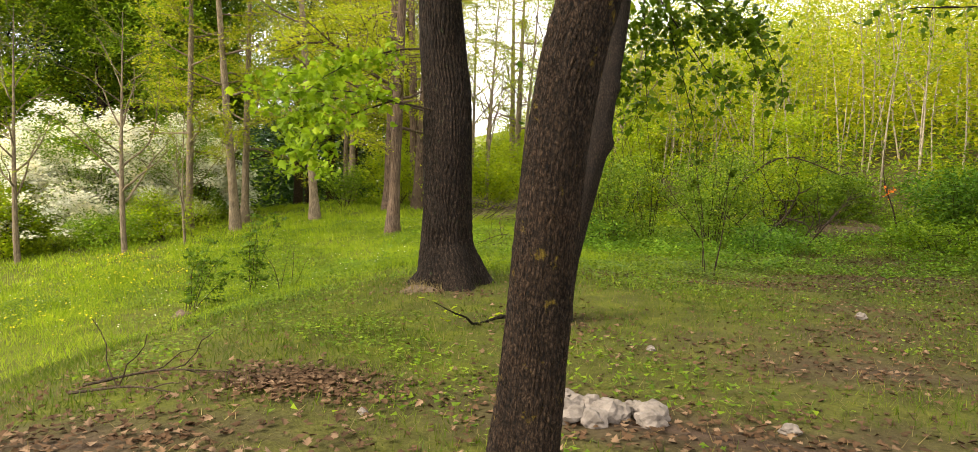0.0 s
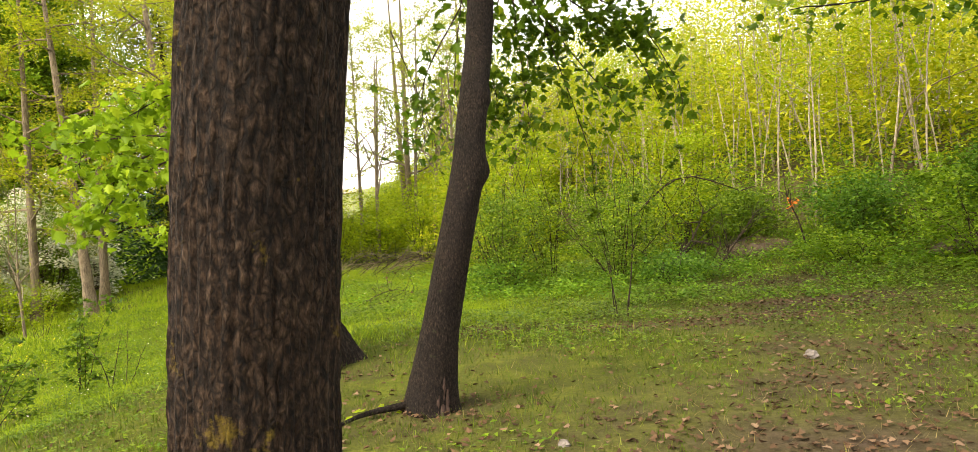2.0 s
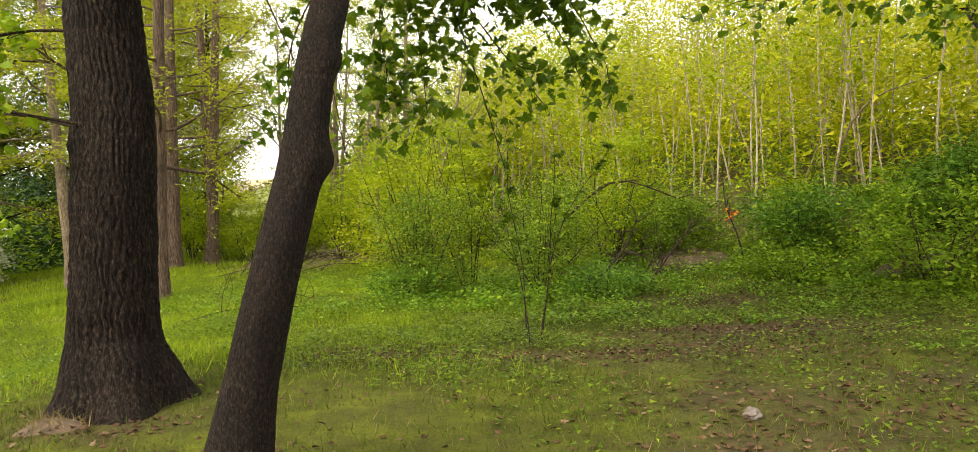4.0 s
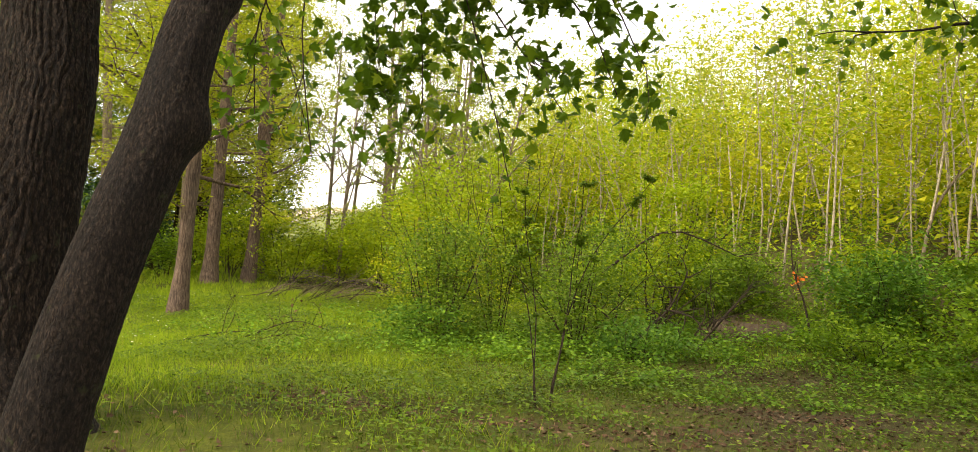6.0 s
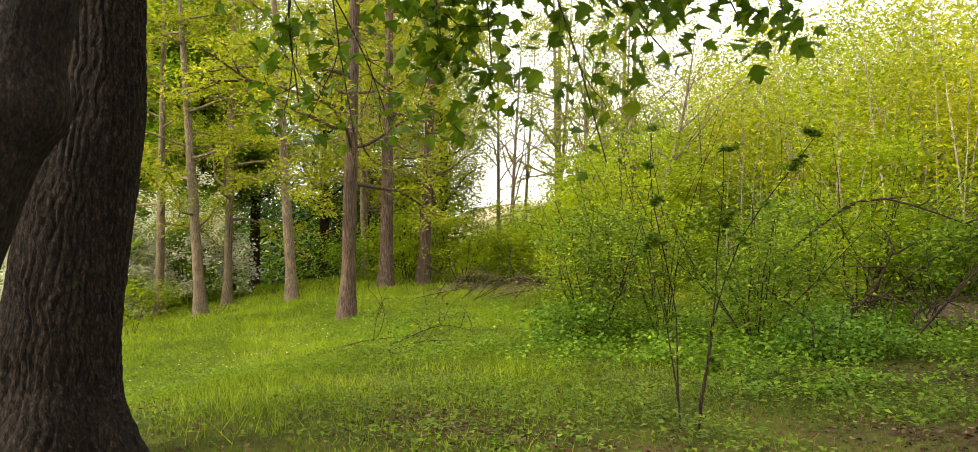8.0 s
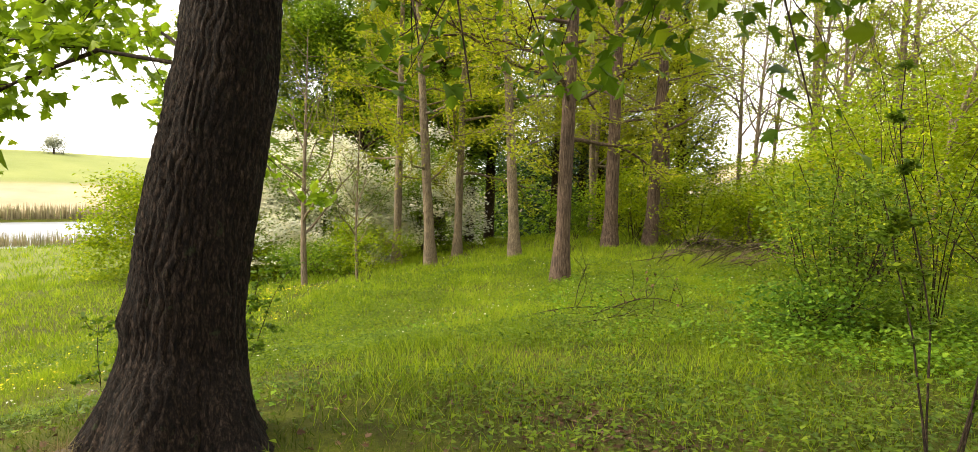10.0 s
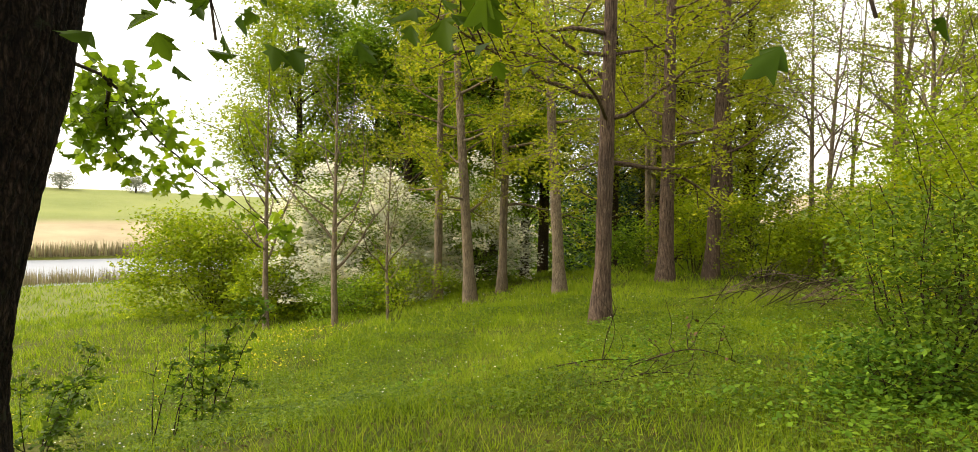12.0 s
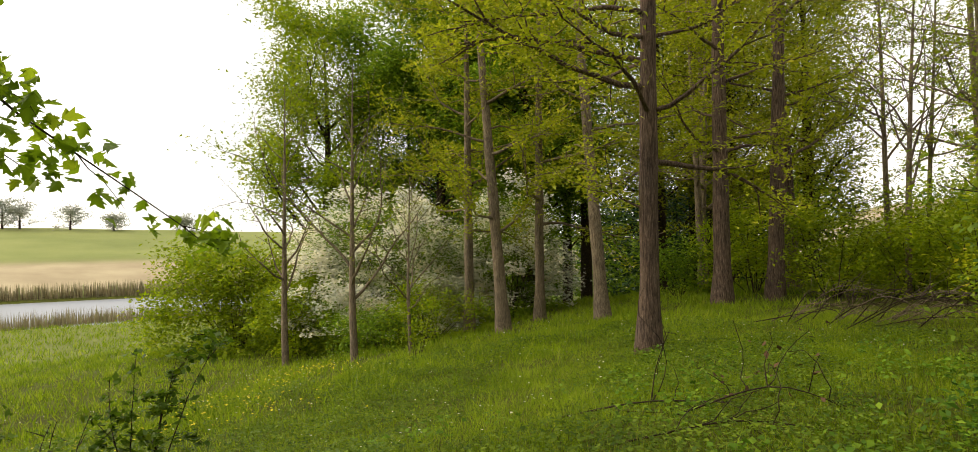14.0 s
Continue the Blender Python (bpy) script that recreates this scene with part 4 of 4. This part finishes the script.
# ---- hanging sprays of leaves ----
def spray(name, label, lines, count, size, spread, leaf, seed, thick=0.014):
    """A leafy branch that hangs into view: twigs and lobed leaves."""
    rng = np.random.default_rng(seed)
    base = np.asarray(lines[0][0], float)
    root = thing(name, label, "branch", tuple(base))
    spots = []
    for L in lines:
        p, _, _ = curve_through(L, 12)
        p = p - base
        mesh_of("branch", *tube(p, np.linspace(thick, 0.004, 12), 6), BARK_TWIG, root, smooth=True)
        spots.append(p)
        for _ in range(7):
            j = rng.integers(3, 12)
            q = branch_line(rng, p[j], (p[j] - p[j - 1]) * 3 + rng.normal(size=3) * 0.14, rng.uniform(0.25, 0.6), 5, 0.25, -0.05)
            mesh_of("twig", *tube(q, np.linspace(0.005, 0.002, 5), 4), BARK_TWIG, root, smooth=True)
            spots.append(q)
    mesh_of("foliage", *lobed(scatter_along(rng, spots, count, spread), size, rng, 0.3, 0.6), leaf, root)
    return root


spray("maple_branch", "drooping maple branch with broad green leaves",
      [[(-1.6, 5.8, 5.3), (-1.15, 6.7, 4.1), (-0.75, 7.1, 2.8), (-0.5, 7.15, 1.9)], [(-1.3, 6.5, 4.3), (-0.1, 7.1, 3.4), (0.3, 7.25, 2.65)], [(-1.3, 6.5, 4.3), (-1.3, 7.0, 3.3), (-1.25, 7.05, 2.6)],
       [(-1.3, 6.5, 4.3), (0.0, 6.9, 3.6), (0.5, 7.1, 2.85)], [(-1.3, 6.5, 4.2), (-0.7, 7.0, 3.3), (-0.1, 7.1, 2.5)], [(-1.3, 6.5, 4.3), (-1.65, 6.9, 3.4), (-1.6, 7.0, 2.75)]], 1250, 0.105, 0.16, LEAF_MAPLE, 401, 0.012)
spray("maple_branch", "thin drooping maple twig with a few leaves", [[(-1.3, 5.2, 5.0), (-1.75, 6.0, 3.7), (-1.95, 6.3, 2.9), (-1.85, 6.4, 2.0)], [(-1.75, 6.0, 3.7), (-2.3, 6.3, 3.0), (-2.4, 6.5, 2.3)]], 170, 0.095, 0.14, LEAF_MAPLE, 402, 0.01)
spray("oak_branch", "leafy low branch of the stout tree", [[(-3.9, 5.75, 2.3), (-4.4, 5.4, 2.4), (-4.9, 5.1, 2.5), (-5.6, 4.8, 2.45)], [(-4.4, 5.4, 2.4), (-4.9, 4.9, 2.1), (-5.2, 4.6, 1.7)]],
      420, 0.11, 0.16, LEAF_SPRAY, 403, 0.016)
spray("oak_branch", "long drooping limb with lobed oak-like leaves", [[(-3.9, 5.9, 2.25), (-5.0, 6.3, 2.5), (-6.2, 6.9, 2.6), (-7.1, 7.4, 2.3), (-7.45, 8.1, 1.85), (-7.55, 8.6, 1.5)], [(-5.0, 6.3, 2.5), (-6.0, 6.3, 2.9), (-6.9, 6.5, 2.9), (-7.4, 6.9, 2.5)],
      [(-6.2, 6.9, 2.6), (-6.9, 7.0, 2.3), (-7.2, 7.2, 2.0)]], 540, 0.115, 0.11, LEAF_SPRAY, 404, 0.02)
spray("oak_branch", "upper leafy branch of the stout tree", [[(-4.1, 6.15, 3.2), (-4.6, 5.85, 3.15), (-5.1, 5.65, 2.95), (-5.6, 5.55, 2.7)], [(-4.6, 5.85, 3.15), (-4.95, 5.4, 2.95), (-5.3, 5.15, 2.7)]], 260, 0.11, 0.15, LEAF_SPRAY, 406, 0.015)
spray("maple_branch", "small overhanging maple twig", [[(-2.9, 7.0, 3.8), (-2.75, 7.6, 3.0), (-2.65, 7.9, 2.35)]], 26, 0.1, 0.1, LEAF_MAPLE, 405, 0.008)


# ---- right-hand tree, roots, scar ----
def edge_tree():
    rng = np.random.default_rng(14)
    x, y = 6.0, 10.4
    g = float(height(x, y))
    pts = [(x, y, g - 0.15), (x + 0.02, y, g + 0.8), (x + 0.15, y, g + 3), (x + 0.3, y + 0.1, g + 6), (x + 0.3, y + 0.2, g + 10)]
    return tree("maple_tree", "dark upright tree at the foot of the bank", pts, (0.32, 0.22, 0.2, 0.15, 0.03), rng, ring_limbs(rng, 11, 0.3, 0.95, 3.4, 0.1), BARK_OAK, LEAF_MAPLE, 1900, 0.15, 0.4, 60, 160, furrows(24, 0.01, 3.0), 4, 1.2, lobed)


edge_tree()


def old_stump():
    x, y = 3.35, 4.15
    k = np.linspace(0, 1, 26)
    p = np.stack((x + 0.1 * k, y + 0.03 * k, float(height(x, y)) - 0.1 + 0.55 * k), -1)
    base = np.array(at(x, y))
    root = thing("tree_stump", "low dark rough-barked stump on the turf", "stump", tuple(base))
    rad = 0.2 + 0.12 * np.exp(-k / 0.2)
    rad[-2:] = (0.17, 0.02)
    V, F = tube(p - base, rad, 60, furrows(24, 0.012, 6.0))
    mesh_of("trunk", V, F, BARK_OAK, root, smooth=True)


old_stump()


def scar():
    rng = np.random.default_rng(15)
    parts = []
    for k in range(13):
        a = radians(170 + 12 * k)
        top = rng.uniform(0.3, 0.68) * (1.05 - abs(k - 4) * 0.09)
        z = np.linspace(-0.08, top, 9)
        reach = 0.14 + 0.09 * np.exp(-(z + 0.08) / 0.17) + rng.normal(size=9) * 0.006
        p = np.stack((math.cos(a) * reach + 0.17 * z, math.sin(a) * reach, z), -1)
        parts.append(tube(p, np.linspace(0.026, 0.012, 9) * rng.uniform(0.7, 1.2), 7))
    tree_ob = bpy.data.objects["leaning_tree"]
    ob = mesh_of("scar", *joined(parts), WOOD_BARE, tree_ob, "reddish torn wood at the foot", True)
    ob.location = Vector((-1.66, 3.9, 0.0)) - tree_ob.location


scar()


def fallen(name, label, line, r, seed, twigs=5, leaf=None, mat=BARK_TWIG, category="branch", n=10, up=0.5):
    """A dead branch on the ground with a few side twigs."""
    rng = np.random.default_rng(seed)
    p, _, _ = curve_through(line, n)
    base = p[0].copy()
    root = thing(name, label, category, tuple(base))
    p = p - base
    mesh_of("stem", *tube(p, np.linspace(r, r * 0.3, n), 7), mat, root, smooth=True)
    spots = [p]
    for _ in range(twigs):
        j = rng.integers(2, n)
        q = branch_line(rng, p[j], (p[j] - p[j - 1]) * 2 + rng.normal(size=3) * 0.2 + np.array((0, 0, 0.25 * up)), rng.uniform(0.25, 0.8), 6, 0.3, 0.0)
        mesh_of("twig", *tube(q, np.linspace(r * 0.5, 0.003, 6), 5), mat, root, smooth=True)
        spots.append(q)
    if leaf:
        for c in scatter_along(rng, spots, 40, 0.07):
            mesh_of("leaf", *leaves(c[None], 0.07, rng), leaf, root)
    return root


def low(x, y, dz=0.03):
    return at(x, y, dz)


fallen("tree_root", "mossy exposed root running from the leaning tree", [low(-1.78, 3.84, 0.07), low(-1.98, 3.72, 0.05), low(-2.14, 3.56, 0.04), low(-2.3, 3.34, 0.0)], 0.034, 501, 2, LEAF_LIME, BARK_LEAN, "root")
fallen("dead_branch", "dark fallen branch lying in the meadow grass", [low(-7.2, 12.2), low(-6.5, 12.7, 0.1), low(-5.8, 13.2, 0.06)], 0.012, 502, 6)
fallen("dead_branch", "fallen branch with withered brown leaves in the grass", [low(-6.0, 12.6), low(-5.4, 13.2, 0.25), low(-4.9, 13.6, 0.05)], 0.011, 503, 9, LEAF_LITTER)
fallen("dead_branch", "grey fallen twigs in the meadow grass", [low(-5.6, 11.6), low(-5.1, 12.3, 0.12), low(-4.4, 12.8, 0.03)], 0.01, 504, 8)
fallen("dead_branch", "upright dead twig in the meadow grass", [low(-6.6, 12.9), low(-6.6, 13.0, 0.4), low(-6.5, 13.1, 0.75)], 0.008, 505, 4)
fallen("dead_branch", "thin dead stick on the mown turf", [low(-4.3, 0.5), low(-3.8, 0.7, 0.05), low(-3.2, 0.75)], 0.012, 506, 4)
fallen("dead_branch", "thin dead stick among dead leaves", [low(-4.2, 0.3), low(-3.7, 0.35, 0.05), low(-3.3, 0.3)], 0.012, 507, 3)
fallen("arched_branch", "arched dark fallen branch above the undergrowth", [at(-0.3, 15.6, 1.3), at(0.5, 16.0, 1.95), at(1.1, 16.2, 2.05), at(1.8, 16.2, 1.7), at(2.6, 16.3, 1.2)], 0.03, 508, 4)
fallen("arched_branch", "pale bent fallen stem on the bank", [at(5.6, 16.8, 0.4), at(5.9, 17.0, 1.6), at(6.6, 17.2, 2.3), at(7.8, 17.4, 2.4)], 0.04, 509, 3, None, BARK_PALE)
fallen("forked_branch", "brown forked dead branch standing in the shrubs", [low(0.2, 13.7), low(0.55, 13.8, 0.35), low(0.95, 13.9, 0.75), low(1.2, 14.0, 1.25)], 0.035, 510, 7)
fallen("forked_branch", "brown dead branch leaning through the shrubs", [low(0.5, 13.6), low(0.1, 13.9, 0.5), low(-0.4, 14.0, 0.9)], 0.022, 511, 6)
fallen("forked_branch", "dead twig hanging at the shrub's edge", [at(0.9, 13.8, 0.75), low(1.4, 13.8, 0.55), low(1.5, 13.7, 0.1)], 0.02, 512, 3)
for i in range(26):
    r_ = random.Random(520 + i)
    x0, y0 = -8.4 + r_.uniform(-1.4, 1.4), 20.6 + r_.uniform(-0.7, 0.7)
    dx, dy = r_.uniform(0.4, 1.2), r_.uniform(-0.4, 0.6)
    fallen("brush_pile_branch", "grey dead branch on the brush pile", [low(x0 - dx, y0 - dy), low(x0, y0, r_.uniform(0.2, 0.7)), low(x0 + dx, y0 + dy, r_.uniform(0.05, 0.5))], 0.012, 640 + i, 6, None, BARK_PALE if i % 2 else BARK_TWIG)
for i in range(7):
    r_ = random.Random(560 + i)
    x0, y0 = 0.9 + r_.uniform(-1.0, 1.0), 14.4 + r_.uniform(-0.5, 0.8)
    fallen("dead_branch", "tangled brown dead twigs among the shrubs", [low(x0, y0), low(x0 + r_.uniform(-0.4, 0.4), y0, r_.uniform(0.3, 0.7)), low(x0 + r_.uniform(-0.7, 0.9), y0 + 0.2, r_.uniform(0.4, 1.1))], 0.018, 570 + i, 6)


# ---- small shrubs and saplings ----
bush("sapling", "thin multi-stemmed sapling with small leaves", -0.34, 8.85, 0.5, 2.5, 2300, LEAF_HAZEL, 0.05, 601, 0, 4, fill=0)
bush("small_shrub", "small dark twiggy shrub in the meadow", -9.1, 8.45, 1.5, 1.6, 900, LEAF_MAPLE, 0.09, 602, 0, 5, fill=0)
bush("small_shrub", "small dark twiggy shrub in the meadow", -9.0, 6.6, 1.4, 1.25, 800, LEAF_MAPLE, 0.085, 603, 0, 6, fill=0)
bush("small_shrub", "thin leafy shoot in the meadow", -7.6, 7.6, 0.7, 1.1, 260, LEAF_GREEN, 0.05, 604, 0, 4, fill=0)
bush("small_shrub", "thin leafy shoots under the young trees", -16.8, 15.6, 1.2, 1.3, 420, LEAF_LIME, 0.07, 605, 0, 6, fill=0)
bush("small_shrub", "low leafy plants at the sapling's foot", -3.0, 13.2, 1.6, 0.6, 1500, LEAF_DARK, 0.07, 606, 0, 8)
bush("small_shrub", "low leafy plants under the dead branches", 0.6, 13.0, 1.8, 0.55, 1600, LEAF_DARK, 0.07, 607, 0, 8)
bush("small_shrub", "low nettles beside the dark tree", 3.8, 13.2, 1.8, 0.6, 1500, LEAF_GREEN, 0.07, 608, 0, 8)


def bent_sapling():
    ob = fallen("bent_sapling", "thin dark bent sapling beside the mound", [low(3.35, 14.8), low(3.2, 14.8, 0.7), low(3.0, 14.85, 1.3), low(2.95, 14.9, 2.2)], 0.022, 610, 3)
    rng = np.random.default_rng(611)
    C = np.array((-0.25, 0.1, 1.0)) + rng.normal(size=(30, 3)) * 0.07
    mesh_of("autumn_foliage", *leaves(C, 0.065, rng, 0.8), LEAF_ORANGE, ob, "orange-red leaf cluster")


bent_sapling()


def rocky(r, seed, flat=0.7):
    """A rough broken stone."""
    bm = bmesh.new()
    bmesh.ops.create_icosphere(bm, subdivisions=3, radius=r)
    for v in bm.verts:
        d = v.co.normalized()
        k = 1 + 0.45 * noise.noise(d * 1.6 + Vector((seed * 3.1, 0, 0))) + 0.2 * noise.noise(d * 4.2 + Vector((0, seed * 1.7, 0)))
        v.co = d * r * k
        v.co.z *= flat
    me = bpy.data.meshes.new("stone")
    bm.to_mesh(me)
    bm.free()
    me.materials.append(STONE)
    return me


def stone_pile():
    rng = np.random.default_rng(620)
    for i in range(15):
        a, d = i * 2.4, 0.10 + 0.3 * (i % 5) / 4
        x, y = -0.64 + d * 1.1 * math.cos(a), 1.0 + d * 0.75 * math.sin(a)
        r = rng.uniform(0.05, 0.11)
        ob = new("stone", rocky(r, i))
        ob.location = at(x, y, r * 0.35)
        ob.rotation_euler = (0, 0, rng.uniform(0, 6))
        tagged(ob, "pale rough limestone lump in a heap", "stone", "heap of stones")
    for i, (x, y, r) in enumerate(((-1.9, 0.35, 0.03), (-0.55, 3.0, 0.04), (1.4, 5.3, 0.06), (0.5, 1.2, 0.06))):
        ob = new("stone", rocky(r, 30 + i))
        ob.location = at(x, y, r * 0.3)
        tagged(ob, "small pale stone lying on bare soil", "stone")


stone_pile()


def mound(name, label, x, y, w, h, seed, straw=900, mat=SOIL):
    """A low heap of earth with dry grass on it."""
    rng = np.random.default_rng(seed)
    g = float(height(x, y))
    root = thing(name, label, "mound", (x, y, g))
    k = 28
    u = np.linspace(-1, 1, k)
    X, Y = np.meshgrid(u, u, indexing="ij")
    d = np.clip(1 - X ** 2 - Y ** 2, 0, 1)
    Z = h * d ** 0.8 * (1 + 0.3 * wave(X * 3, Y * 3, 1.6, seed)) - 0.06
    V = np.stack((X * w, Y * w * 0.7, Z), -1).reshape(-1, 3)
    V[:, 2] += height(x + V[:, 0], y + V[:, 1]) - g
    i, j = np.meshgrid(np.arange(k - 1), np.arange(k - 1), indexing="ij")
    F = np.stack((i * k + j, (i + 1) * k + j, (i + 1) * k + j + 1, i * k + j + 1), -1).reshape(-1, 4)
    mesh_of("earth", V, F, mat, root, smooth=True)
    pick = V[rng.integers(0, len(V), straw)] + rng.normal(size=(straw, 3)) * (0.03, 0.03, 0.0)
    pick = pick[pick[:, 2] > -0.02]
    mesh_of("dry_tuft", *upright_blades(pick[:, 0], pick[:, 1], 0.1, 0.008, rng, 2.2, pick[:, 2]), GRASS_DRY, root)
    return root


mound("earth_mound", "low earth mound with dry grass", 2.35, 15.6, 1.0, 0.42, 630, 2600)
mound("earth_mound", "small tuft of dry straw at the stout tree's foot", -3.75, 5.05, 0.36, 0.12, 631, 420)
mound("earth_mound", "low brown earth heap at the bank's foot", 5.6, 12.6, 0.9, 0.3, 632)
mound("earth_mound", "small earth clod under the twiggy shrub", -9.0, 6.5, 0.25, 0.14, 633, 60)


# ---- far trees and flowers ----
def far_trees():
    for i, (y, h) in enumerate(((2, 4.5), (7, 5.5), (10, 5.0), (19, 4.2), (27, 3.0), (41, 2.6), (-14, 5))):
        rng = np.random.default_rng(640 + i)
        x = -181.0 + 0.22 * (y - 5)
        g = float(height(x, y))
        pts = [(x, y, g - 0.2), (x, y, g + h * 0.3), (x, y, g + h * 0.6), (x, y, g + h)]
        # pale crown colour carries the haze of the distance
        tree("ridge_tree", "small round hedgerow tree on the far ridge", pts, (0.25, 0.2, 0.12, 0.03), rng, ring_limbs(rng, 16, 0.06, 0.95, h * 0.75, 0.45), BARK_TWIG, LEAF_HAZED, 1500, 0.5, 0.6, 6, 8, None, 2, 1.5, group="trees on the far ridge")


far_trees()


def flowers():
    rng = np.random.default_rng(650)
    C = []
    for cx, cy, r, n in ((-14.5, 10.8, 1.2, 200), (-17.5, 13.2, 1.0, 160), (-13, 8.5, 1.6, 80), (-11.5, 6.0, 1.2, 90)):
        x, y = cx + rng.normal(size=n) * r, cy + rng.normal(size=n) * r * 0.6
        C.append(np.stack((x, y, height(x, y) + rng.uniform(0.12, 0.28, n)), -1))
    tagged(mesh_of("meadow_flowers", *leaves(np.vstack(C), 0.045, rng, 0.9, 1.5), PETAL_YELLOW), "small yellow meadow flowers in patches", "flowers", kind="stuff")
    x, y = near_spots(rng, 700, (-24, 5, -6, 20))
    C = np.stack((x, y, height(x, y) + rng.uniform(0.12, 0.25, len(x))), -1)
    tagged(mesh_of("meadow_flowers", *leaves(C, 0.03, rng, 0.9, 1.5), PETAL), "tiny white daisies dotted over the meadow", "flowers", kind="stuff")


flowers()
